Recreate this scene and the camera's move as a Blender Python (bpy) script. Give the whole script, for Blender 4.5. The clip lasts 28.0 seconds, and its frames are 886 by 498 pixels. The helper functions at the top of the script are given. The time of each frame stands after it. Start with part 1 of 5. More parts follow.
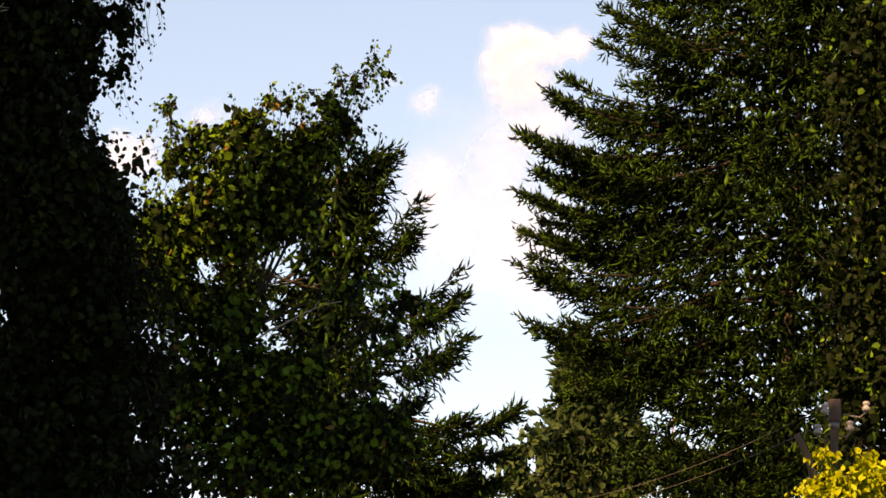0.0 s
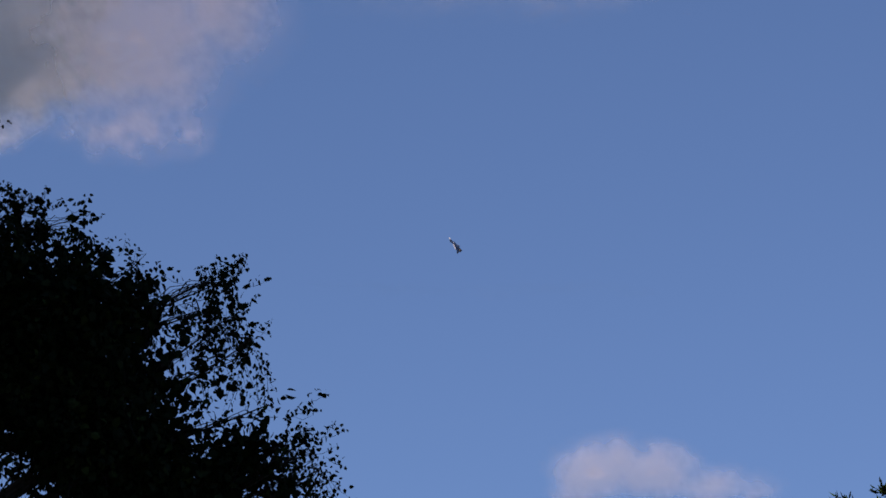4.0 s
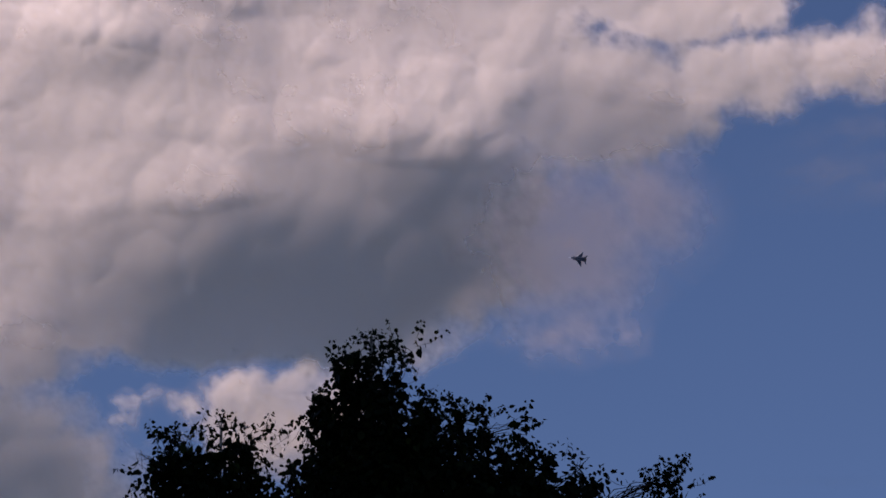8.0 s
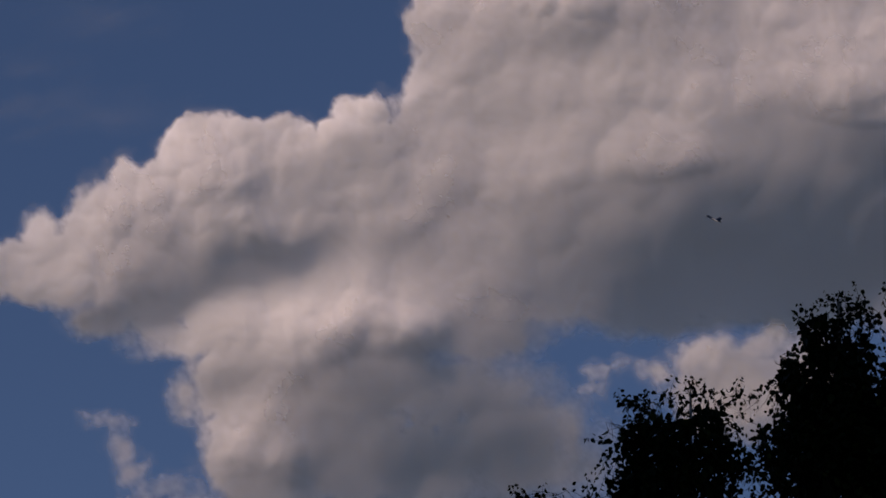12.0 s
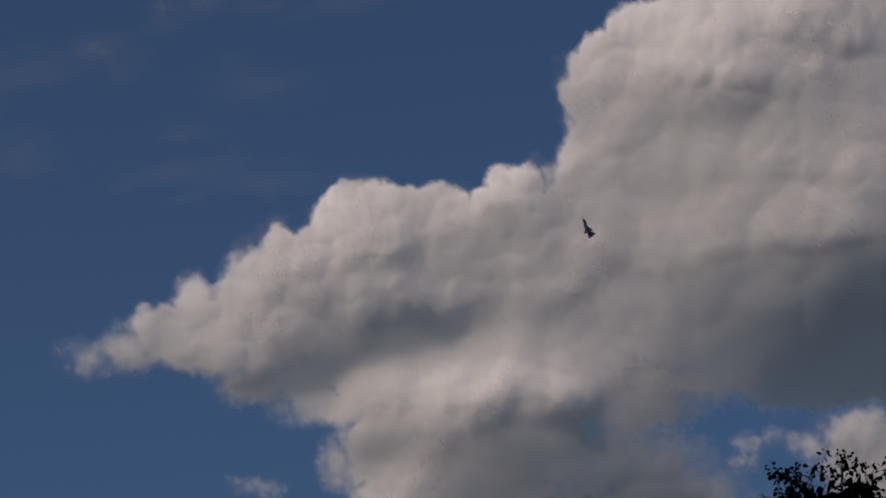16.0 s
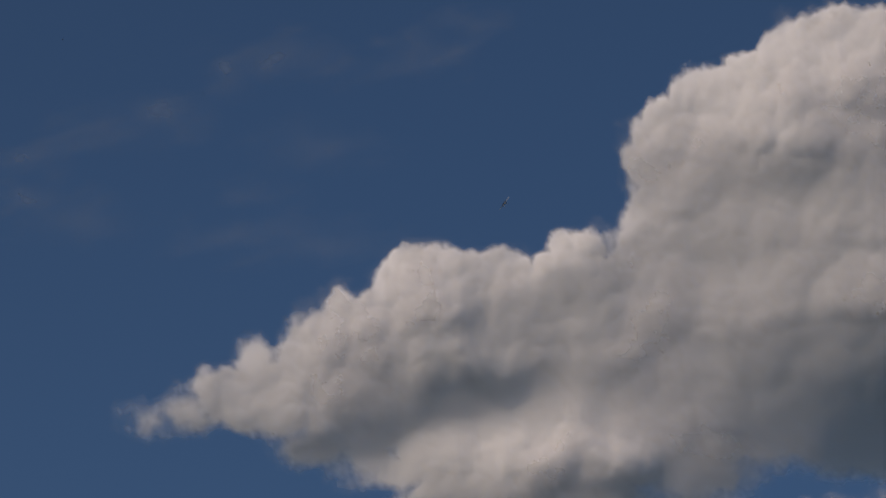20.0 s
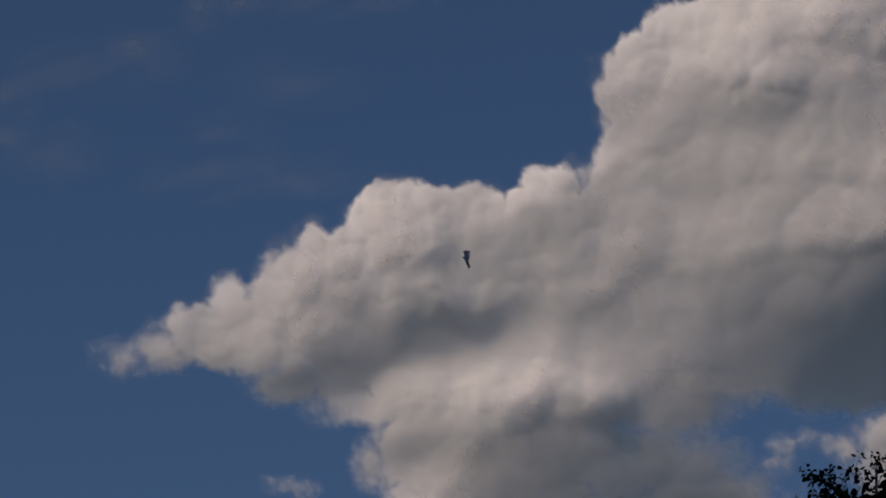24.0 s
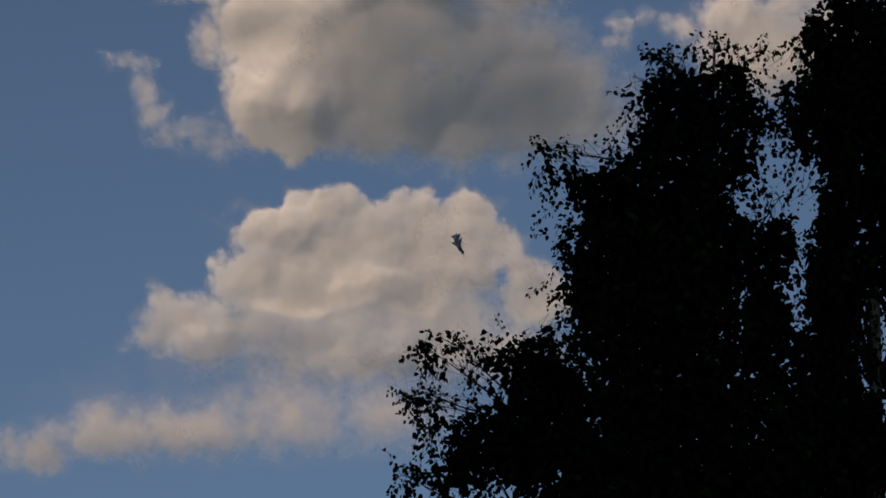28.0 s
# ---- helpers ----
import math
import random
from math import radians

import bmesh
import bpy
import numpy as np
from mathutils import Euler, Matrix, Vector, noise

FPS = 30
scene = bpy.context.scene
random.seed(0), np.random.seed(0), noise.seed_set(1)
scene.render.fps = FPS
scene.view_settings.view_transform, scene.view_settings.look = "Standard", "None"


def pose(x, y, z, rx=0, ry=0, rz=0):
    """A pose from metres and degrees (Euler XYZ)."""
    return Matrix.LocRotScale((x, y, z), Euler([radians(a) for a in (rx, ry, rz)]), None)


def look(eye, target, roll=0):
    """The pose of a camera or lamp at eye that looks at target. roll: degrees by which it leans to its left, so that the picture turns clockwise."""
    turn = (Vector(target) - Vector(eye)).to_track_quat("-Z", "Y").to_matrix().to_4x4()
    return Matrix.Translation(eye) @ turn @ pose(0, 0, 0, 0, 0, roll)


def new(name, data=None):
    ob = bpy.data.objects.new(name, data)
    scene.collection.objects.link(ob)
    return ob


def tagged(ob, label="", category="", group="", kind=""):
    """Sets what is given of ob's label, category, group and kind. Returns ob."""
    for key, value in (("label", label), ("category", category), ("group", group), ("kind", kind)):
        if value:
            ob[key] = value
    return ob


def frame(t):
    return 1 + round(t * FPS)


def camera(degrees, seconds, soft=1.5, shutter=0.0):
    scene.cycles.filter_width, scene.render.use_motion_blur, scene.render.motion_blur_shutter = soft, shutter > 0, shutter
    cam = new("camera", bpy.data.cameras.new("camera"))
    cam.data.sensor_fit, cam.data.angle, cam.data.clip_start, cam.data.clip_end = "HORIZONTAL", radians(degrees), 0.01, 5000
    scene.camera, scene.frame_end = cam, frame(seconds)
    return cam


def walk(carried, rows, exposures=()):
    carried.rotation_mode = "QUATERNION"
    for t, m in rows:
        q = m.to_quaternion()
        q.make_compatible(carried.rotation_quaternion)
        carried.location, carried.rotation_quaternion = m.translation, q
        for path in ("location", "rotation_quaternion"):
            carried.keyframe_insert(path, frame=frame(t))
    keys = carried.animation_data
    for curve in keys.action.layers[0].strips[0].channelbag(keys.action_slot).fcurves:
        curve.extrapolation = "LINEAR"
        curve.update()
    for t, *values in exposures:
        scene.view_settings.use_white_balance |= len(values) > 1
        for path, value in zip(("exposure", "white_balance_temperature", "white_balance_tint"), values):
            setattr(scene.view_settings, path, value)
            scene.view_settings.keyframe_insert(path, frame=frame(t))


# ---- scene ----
CAM = (0.0, 0.0, 1.6)
cam = camera(10.0, 28.0, soft=1.6)


def sky_point(az, el, dist):
    """A point seen from the camera at az degrees to the left of +y and el degrees up, dist metres off."""
    a, e = radians(az), radians(el)
    return Vector((-math.sin(a) * math.cos(e) * dist, math.cos(a) * math.cos(e) * dist, CAM[2] + math.sin(e) * dist))


def aim(yaw, pitch, roll):
    return look(CAM, sky_point(yaw, pitch, 100.0), roll)


walk(cam, [
    (0.0, aim(0.000, 8.000, 1.345)),
    (0.5, aim(-0.363, 8.073, 1.094)),
    (1.0, aim(-0.153, 8.140, 1.15)),
    (1.5, aim(0.044, 9.148, 1.428)),
    (2.0, aim(0.513, 10.416, 0.821)),
    (2.5, aim(0.633, 11.656, 0.538)),
    (3.0, aim(1.184, 13.172, 0.355)),
    (3.5, aim(1.413, 14.232, 0.246)),
    (4.0, aim(1.830, 15.003, -0.084)),
    (4.5, aim(2.386, 15.595, -0.166)),
    (6.5, aim(4.530, 16.836, -1.043)),
    (7.0, aim(5.089, 16.884, -1.329)),
    (7.5, aim(5.999, 17.199, -0.547)),
    (8.0, aim(6.968, 17.319, -1.044)),
    (8.5, aim(7.848, 17.343, -0.874)),
    (9.0, aim(8.915, 17.373, -0.890)),
    (9.5, aim(9.656, 17.470, -1.063)),
    (10.0, aim(10.600, 17.454, -1.164)),
    (10.5, aim(10.935, 17.361, -1.147)),
    (11.0, aim(11.567, 17.328, -1.142)),
    (11.5, aim(12.209, 17.151, -1.262)),
    (12.0, aim(12.467, 17.052, -1.242)),
    (12.5, aim(12.563, 17.096, -1.071)),
    (13.0, aim(12.985, 17.293, -0.907)),
    (13.5, aim(13.445, 17.464, -0.572)),
    (15.5, aim(14.231, 17.889, -0.146)),
    (16.0, aim(14.271, 17.855, -0.033)),
    (16.5, aim(14.353, 17.976, 0.196)),
    (17.0, aim(14.515, 18.043, 0.394)),
    (17.5, aim(14.770, 18.125, 0.490)),
    (18.0, aim(14.865, 18.177, 0.585)),
    (18.5, aim(14.988, 18.363, 0.705)),
    (19.0, aim(15.031, 18.413, 0.679)),
    (19.5, aim(15.024, 18.408, 0.721)),
    (20.0, aim(15.010, 18.576, 0.655)),
    (20.5, aim(14.959, 18.666, 0.515)),
    (21.0, aim(14.986, 18.712, 0.464)),
    (21.5, aim(14.956, 18.627, 0.364)),
    (23.5, aim(14.831, 18.217, 0.299)),
    (24.0, aim(14.687, 17.859, 0.319)),
    (24.5, aim(14.605, 17.427, 0.354)),
    (25.0, aim(14.291, 16.872, 0.567)),
    (25.5, aim(14.007, 16.370, 0.652)),
    (26.0, aim(13.822, 15.952, 0.555)),
    (26.5, aim(13.543, 15.579, 0.316)),
    (27.0, aim(13.281, 14.779, 0.246)),
    (27.5, aim(12.860, 13.941, 0.017)),
    (28.0, aim(12.774, 13.082, 0.195)),
], exposures=[
    (0.0, 2.38, 12800, 22),
    (1.0, 1.95, 10900, 24),
    (2.0, 2.0, 9700, 18),
    (3.0, 1.48, 7300, 15),
    (3.5, 1.33, 6750, 18),
    (4.0, 0.96, 6350, 21),
    (4.5, 0.7, 6400, 24),
    (6.5, 0.4, 6300, 26),
    (8.0, 0.42, 6400, 26),
    (9.0, 0.3, 6400, 25),
    (10.0, -0.18, 6450, 24),
    (11.0, -0.12, 6550, 23),
    (13.0, -0.2, 6400, 17),
    (17.0, -0.27, 6200, 8),
    (21.0, -0.27, 6200, 7),
    (25.0, -0.28, 6350, 9),
    (27.0, -0.32, 6750, 8),
    (28.0, 0.3, 7500, 9),
])

# ---- light ----
SUN_AZ, SUN_EL = 142.0, 39.0          # to the left of +y, and up
world = bpy.data.worlds.new("World")
scene.world = world
world.use_nodes = True
wt = world.node_tree
sky = wt.nodes.new("ShaderNodeTexSky")
sky.sky_type = "NISHITA"
sky.sun_disc = False
sky.sun_elevation = radians(SUN_EL)
sky.sun_rotation = radians(-SUN_AZ)
sky.altitude = 2600.0
sky.air_density, sky.dust_density, sky.ozone_density = 0.9, 0.15, 4.5
wt.nodes["Background"].inputs["Strength"].default_value = 0.049
wt.links.new(sky.outputs["Color"], wt.nodes["Background"].inputs["Color"])
sun_lamp = bpy.data.lights.new("sun", "SUN")
sun_lamp.energy, sun_lamp.angle, sun_lamp.color = 2.4, radians(0.5), (1.0, 0.72, 0.465)
sun = new("sun", sun_lamp)
sun_dir = sky_point(SUN_AZ, SUN_EL, 1.0) - Vector(CAM)
sun.matrix_world = look(tuple(sun_dir * 200), (0, 0, 0))


# ---- materials ----
def material(name):
    m = bpy.data.materials.new(name)
    m.use_nodes = True
    nt = m.node_tree
    return m, nt, nt.nodes["Principled BSDF"]


def node(nt, kind, **values):
    n = nt.nodes.new(kind)
    for key, value in values.items():
        n.inputs[key.replace("_", " ")].default_value = value
    return n


def ramp(nt, fac, stops):
    r = nt.nodes.new("ShaderNodeValToRGB")
    while len(r.color_ramp.elements) < len(stops):
        r.color_ramp.elements.new(0.5)
    for el, (p, c) in zip(r.color_ramp.elements, stops):
        el.position, el.color = p, (*c, 1)
    nt.links.new(fac, r.inputs["Fac"])
    return r.outputs["Color"]


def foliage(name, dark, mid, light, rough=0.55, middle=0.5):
    """Leaves that differ one by one, and in patches over the crown that paint sunlit tufts and shaded gaps."""
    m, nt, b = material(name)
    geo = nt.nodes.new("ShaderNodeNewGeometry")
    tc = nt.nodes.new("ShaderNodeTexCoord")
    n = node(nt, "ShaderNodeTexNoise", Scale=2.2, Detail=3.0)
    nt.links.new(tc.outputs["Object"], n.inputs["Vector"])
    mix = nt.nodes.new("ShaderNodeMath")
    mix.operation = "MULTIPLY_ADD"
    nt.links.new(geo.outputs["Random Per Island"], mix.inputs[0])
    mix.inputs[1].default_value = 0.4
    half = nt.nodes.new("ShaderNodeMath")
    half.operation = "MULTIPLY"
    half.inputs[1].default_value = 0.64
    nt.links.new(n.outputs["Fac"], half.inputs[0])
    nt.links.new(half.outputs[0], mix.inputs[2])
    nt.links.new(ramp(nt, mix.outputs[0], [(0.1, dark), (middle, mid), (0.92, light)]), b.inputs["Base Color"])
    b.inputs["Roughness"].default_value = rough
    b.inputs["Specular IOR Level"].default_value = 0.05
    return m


def rough_surface(name, stops, scale, stretch=(1, 1, 1), rough=0.9, metal=0.0, bump=0.4, coord="Object"):
    m, nt, b = material(name)
    tc = nt.nodes.new("ShaderNodeTexCoord")
    mp = nt.nodes.new("ShaderNodeMapping")
    mp.inputs["Scale"].default_value = stretch
    nt.links.new(tc.outputs[coord], mp.inputs["Vector"])
    n1 = node(nt, "ShaderNodeTexNoise", Scale=scale, Detail=6.0, Roughness=0.65)
    nt.links.new(mp.outputs[0], n1.inputs["Vector"])
    nt.links.new(ramp(nt, n1.outputs["Fac"], stops), b.inputs["Base Color"])
    n2 = node(nt, "ShaderNodeTexNoise", Scale=scale * 6, Detail=4.0)
    nt.links.new(mp.outputs[0], n2.inputs["Vector"])
    bp = node(nt, "ShaderNodeBump", Strength=bump, Distance=0.01)
    nt.links.new(n2.outputs["Fac"], bp.inputs["Height"])
    nt.links.new(bp.outputs[0], b.inputs["Normal"])
    b.inputs["Roughness"].default_value, b.inputs["Metallic"].default_value = rough, metal
    return m


# birch leaf in two copies: near black as if shaded, brighter as if sunlit
SHADED_BIRCH_LEAF = foliage("birch_leaf", (0.003, 0.006, 0.0015), (0.0055, 0.011, 0.0028), (0.035, 0.055, 0.012), 0.55, 0.64)
LIT_BIRCH_LEAF = foliage("lit_birch_leaf", (0.012, 0.03, 0.004), (0.034, 0.08, 0.009), (0.115, 0.21, 0.024), 0.55, 0.4)
# needle colour carries the shade: near black for gaps, bright for sunlit tufts
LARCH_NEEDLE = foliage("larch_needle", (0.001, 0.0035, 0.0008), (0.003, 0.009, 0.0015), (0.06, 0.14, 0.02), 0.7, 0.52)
DARK_NEEDLE = foliage("spruce_needle", (0.008, 0.018, 0.006), (0.015, 0.03, 0.011), (0.032, 0.05, 0.016), 0.7)
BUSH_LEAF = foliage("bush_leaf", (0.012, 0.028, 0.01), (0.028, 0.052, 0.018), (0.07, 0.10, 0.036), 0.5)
YELLOW_LEAF = foliage("yellow_leaf", (0.08, 0.10, 0.008), (0.19, 0.23, 0.018), (0.32, 0.37, 0.04))
BROWN_LEAF = foliage("withered_leaf", (0.06, 0.035, 0.012), (0.12, 0.075, 0.02), (0.20, 0.13, 0.035))
BIRCH_BARK = rough_surface("birch_bark", [(0.3, (0.03, 0.027, 0.024)), (0.48, (0.22, 0.2, 0.17)), (0.7, (0.5, 0.47, 0.42))], 4.0, (1, 1, 3))
DARK_BARK = rough_surface("dark_bark", [(0.3, (0.02, 0.016, 0.012)), (0.7, (0.09, 0.07, 0.05))], 5.0, (2, 2, 0.5))
TWIG_BARK = rough_surface("twig_bark", [(0.3, (0.008, 0.006, 0.005)), (0.7, (0.03, 0.02, 0.014))], 5.0, (2, 2, 0.5))
DRY_WOOD = rough_surface("dry_wood", [(0.3, (0.16, 0.14, 0.11)), (0.7, (0.34, 0.31, 0.26))], 6.0, (2, 2, 0.5))
PINE_BARK = rough_surface("pine_bark", [(0.3, (0.16, 0.05, 0.022)), (0.7, (0.34, 0.13, 0.06))], 5.0, (2, 2, 0.6))
CONCRETE = rough_surface("pole_concrete", [(0.3, (0.045, 0.03, 0.024)), (0.7, (0.12, 0.085, 0.065))], 7.0, (1, 1, 0.4))
WOOD_ARM = rough_surface("strut_wood", [(0.3, (0.06, 0.035, 0.02)), (0.7, (0.15, 0.09, 0.05))], 8.0, (1, 1, 0.3))
PORCELAIN = rough_surface("porcelain", [(0.3, (0.2, 0.19, 0.18)), (0.7, (0.36, 0.35, 0.33))], 14.0, rough=0.2, bump=0.05)
STEEL = rough_surface("galvanised_steel", [(0.3, (0.1, 0.1, 0.1)), (0.7, (0.26, 0.25, 0.24))], 12.0, rough=0.5, metal=0.6)
WIRE = rough_surface("wire", [(0.3, (0.05, 0.05, 0.04)), (0.7, (0.12, 0.11, 0.09))], 3.0, rough=0.6, metal=0.2)
GRASS = rough_surface("grass", [(0.25, (0.035, 0.045, 0.028)), (0.55, (0.055, 0.066, 0.042)), (0.8, (0.085, 0.09, 0.07))], 0.05, rough=0.95)
JET_SKIN = rough_surface("jet_skin", [(0.3, (0.025, 0.05, 0.12)), (0.55, (0.045, 0.08, 0.18)), (0.75, (0.1, 0.16, 0.28))], 0.25, rough=0.3, metal=0.25, bump=0.0)
# pale tone that paints the sun's glint on the nose and leading edges
JET_GLINT = rough_surface("jet_glint", [(0.3, (0.62, 0.7, 0.8)), (0.7, (0.76, 0.83, 0.92))], 0.3, rough=0.4, bump=0.0)
JET_METAL = rough_surface("nozzle_metal", [(0.3, (0.06, 0.055, 0.05)), (0.7, (0.16, 0.14, 0.12))], 1.5, rough=0.4, metal=0.8, bump=0.0)
JET_GLASS = rough_surface("canopy_glass", [(0.3, (0.02, 0.025, 0.03)), (0.7, (0.035, 0.04, 0.05))], 1.0, rough=0.06, bump=0.0)
FEATHER = rough_surface("feather", [(0.3, (0.012, 0.011, 0.01)), (0.7, (0.03, 0.027, 0.024))], 30.0, rough=0.8, bump=0.1)


def cloud_material(name, tint, thin, grain, depth=55.0, lumps=0.08, inner=0.85):
    """White water drops, thinning out to nothing by the density stored on the mesh, frayed by fine noise."""
    m, nt, b = material(name)
    nt.nodes.remove(b)
    out = nt.nodes["Material Output"]
    dens = nt.nodes.new("ShaderNodeAttribute")
    dens.attribute_name = "drops"
    tc = nt.nodes.new("ShaderNodeTexCoord")
    n = node(nt, "ShaderNodeTexNoise", Scale=grain, Detail=7.0, Roughness=0.62)
    nt.links.new(tc.outputs["Object"], n.inputs["Vector"])
    fray = nt.nodes.new("ShaderNodeMath")
    fray.operation = "MULTIPLY_ADD"
    nt.links.new(n.outputs["Fac"], fray.inputs[0])
    fray.inputs[1].default_value = 0.7
    fray.inputs[2].default_value = -0.35
    add = nt.nodes.new("ShaderNodeMath")
    add.operation = "ADD"
    held = nt.nodes.new("ShaderNodeMath")
    held.operation = "MULTIPLY"
    held.use_clamp = False
    lim = nt.nodes.new("ShaderNodeMath")
    lim.operation = "MULTIPLY"
    lim.use_clamp = True
    lim.inputs[1].default_value = 1.4
    nt.links.new(dens.outputs["Fac"], lim.inputs[0])
    nt.links.new(lim.outputs[0], held.inputs[0])
    nt.links.new(fray.outputs[0], held.inputs[1])
    nt.links.new(held.outputs[0], add.inputs[0])
    nt.links.new(dens.outputs["Fac"], add.inputs[1])
    rng = nt.nodes.new("ShaderNodeMapRange")
    rng.interpolation_type = "SMOOTHSTEP"
    rng.inputs["From Min"].default_value = 0.04
    rng.inputs["From Max"].default_value = 0.64
    rng.inputs["To Max"].default_value = thin
    nt.links.new(add.outputs[0], rng.inputs["Value"])
    body = node(nt, "ShaderNodeBsdfPrincipled", Base_Color=(*tint, 1), Roughness=1.0, Subsurface_Weight=inner, Subsurface_Radius=(1.0, 1.0, 1.0), Subsurface_Scale=depth, Specular_IOR_Level=0.0)
    body.subsurface_method = "BURLEY"
    crinkle = node(nt, "ShaderNodeTexNoise", Scale=0.03, Detail=6.0, Roughness=0.6)
    nt.links.new(tc.outputs["Object"], crinkle.inputs["Vector"])
    bp = node(nt, "ShaderNodeBump", Strength=lumps, Distance=7.0)
    nt.links.new(crinkle.outputs["Fac"], bp.inputs["Height"])
    nt.links.new(bp.outputs[0], body.inputs["Normal"])
    clear = nt.nodes.new("ShaderNodeBsdfTransparent")
    mix = nt.nodes.new("ShaderNodeMixShader")
    nt.links.new(rng.outputs[0], mix.inputs["Fac"])
    nt.links.new(clear.outputs[0], mix.inputs[1])
    nt.links.new(body.outputs[0], mix.inputs[2])
    nt.links.new(mix.outputs[0], out.inputs["Surface"])
    return m


CLOUD = cloud_material("cloud", (0.88, 0.905, 1.0), 1.0, 0.016, 58.0, 0.08)
MISTY_CLOUD = cloud_material("misty_cloud", (0.885, 0.905, 0.97), 0.72, 0.014, 45.0, 0.08)
TAIL_CLOUD = cloud_material("tail_cloud", (0.95, 0.88, 0.95), 0.55, 0.010)
HAZY_CLOUD = cloud_material("hazy_cloud", (0.95, 0.92, 0.93), 0.68, 0.012)
WISP_CLOUD = cloud_material("wisp_cloud", (0.92, 0.91, 0.96), 0.6, 0.02)
PALE_CLOUD = cloud_material("pale_cloud", (0.94, 0.90, 0.94), 0.34, 0.014)
SOFT_CLOUD = cloud_material("soft_cloud", (0.94, 0.90, 0.94), 0.26, 0.010)
MIST_CLOUD = cloud_material("mist_cloud", (0.91, 0.91, 0.97), 0.8, 0.012, 1.0, 0.0, 0.0)
STREAK_CLOUD = cloud_material("streak_cloud", (0.92, 0.9, 0.9), 0.2, 0.006)
THIN_CLOUD = cloud_material("thin_cloud", (0.9, 0.88, 0.88), 0.075, 0.012)


# ---- building helpers ----
def thing(name, at, label, category, group="", kind=""):
    ob = new(name)
    ob.empty_display_size = 0.3
    ob.location = at
    return tagged(ob, label, category, group, kind)


def part(name, bm, mat, parent, label="", smooth=False):
    """Links a bmesh or a mesh as one part under a thing."""
    if isinstance(bm, bmesh.types.BMesh):
        me = bpy.data.meshes.new(name)
        bm.to_mesh(me)
        bm.free()
    else:
        me = bm
    me.materials.append(mat)
    if smooth:
        me.shade_smooth()
    ob = new(name, me)
    ob.parent = parent
    return tagged(ob, label)


def soup(name, verts, faces):
    """A mesh from numpy arrays: verts (n, 3) and faces (m, 3 or 4)."""
    me = bpy.data.meshes.new(name)
    k = faces.shape[1]
    me.vertices.add(len(verts))
    me.vertices.foreach_set("co", np.ascontiguousarray(verts, np.float32).ravel())
    me.loops.add(faces.size)
    me.loops.foreach_set("vertex_index", np.ascontiguousarray(faces, np.int32).ravel())
    me.polygons.add(len(faces))
    me.polygons.foreach_set("loop_start", np.arange(0, faces.size, k, dtype=np.int32))
    me.update(calc_edges=True)
    return me


def unit(v):
    return v / np.maximum(np.linalg.norm(v, axis=-1, keepdims=True), 1e-9)


def leaf_mesh(name, at, along, size, rng):
    """An ovate, slightly folded leaf at each place, its tip the way of along."""
    n = len(at)
    along = unit(along)
    side = unit(np.cross(along, rng.normal(size=(n, 3))))
    up = np.cross(side, along)
    s = size[:, None]
    width = s * rng.uniform(0.6, 0.85, (n, 1))
    fold = up * s * rng.uniform(0.04, 0.2, (n, 1))
    low, high = at + along * s * 0.25, at + along * s * 0.62
    v = np.stack([at, low + side * width * 0.48 + fold, high + side * width * 0.4 + fold, at + along * s, high - side * width * 0.4 + fold, low - side * width * 0.48 + fold], 1).reshape(-1, 3)
    base = np.arange(n)[:, None] * 6
    return soup(name, v, np.concatenate([base + [0, 1, 2, 3], base + [0, 3, 4, 5]]))


def spike_mesh(name, at, tip, radius):
    """A tapering needle shoot of three faces from each place to each tip, bent upwards a little."""
    n = len(at)
    d = tip - at
    a = unit(np.cross(unit(d), np.array([0.31, 0.22, 0.92])))
    b = unit(np.cross(unit(d), a))
    r = radius[:, None]
    mid = at + d * 0.5 - np.array([0, 0, 1.0]) * np.linalg.norm(d, axis=1)[:, None] * 0.10
    ring = [mid + (a * math.cos(q) + b * math.sin(q)) * r for q in (0.3, 2.4, 4.5)]
    v = np.stack([at, *ring, tip], 1).reshape(-1, 3)
    base = np.arange(n)[:, None] * 5
    f = np.concatenate([base + t for t in ([0, 1, 2], [0, 2, 3], [0, 3, 1], [4, 2, 1], [4, 3, 2], [4, 1, 3])])
    return soup(name, v, f)


def tube(bm, points, radii, sides=7):
    """A tapered tube through points."""
    rings = []
    for i, p in enumerate(points):
        p = Vector(p)
        d = (Vector(points[min(i + 1, len(points) - 1)]) - Vector(points[max(i - 1, 0)])).normalized()
        a = d.orthogonal().normalized()
        b = d.cross(a)
        rings.append([bm.verts.new(p + (a * math.cos(k * math.tau / sides) + b * math.sin(k * math.tau / sides)) * radii[i]) for k in range(sides)])
    for r0, r1 in zip(rings, rings[1:]):
        for k in range(sides):
            bm.faces.new((r0[k], r0[(k + 1) % sides], r1[(k + 1) % sides], r1[k]))
    bm.faces.new(rings[0][::-1])
    bm.faces.new(rings[-1])


def turned(bm, profile, at=(0, 0, 0), sides=16):
    """A turned solid about z: profile of (radius, height)."""
    rings = [[bm.verts.new((at[0] + r * math.cos(k * math.tau / sides), at[1] + r * math.sin(k * math.tau / sides), at[2] + h)) for k in range(sides)] for r, h in profile]
    for r0, r1 in zip(rings, rings[1:]):
        for k in range(sides):
            bm.faces.new((r0[k], r0[(k + 1) % sides], r1[(k + 1) % sides], r1[k]))
    bm.faces.new(rings[0][::-1])
    bm.faces.new(rings[-1])


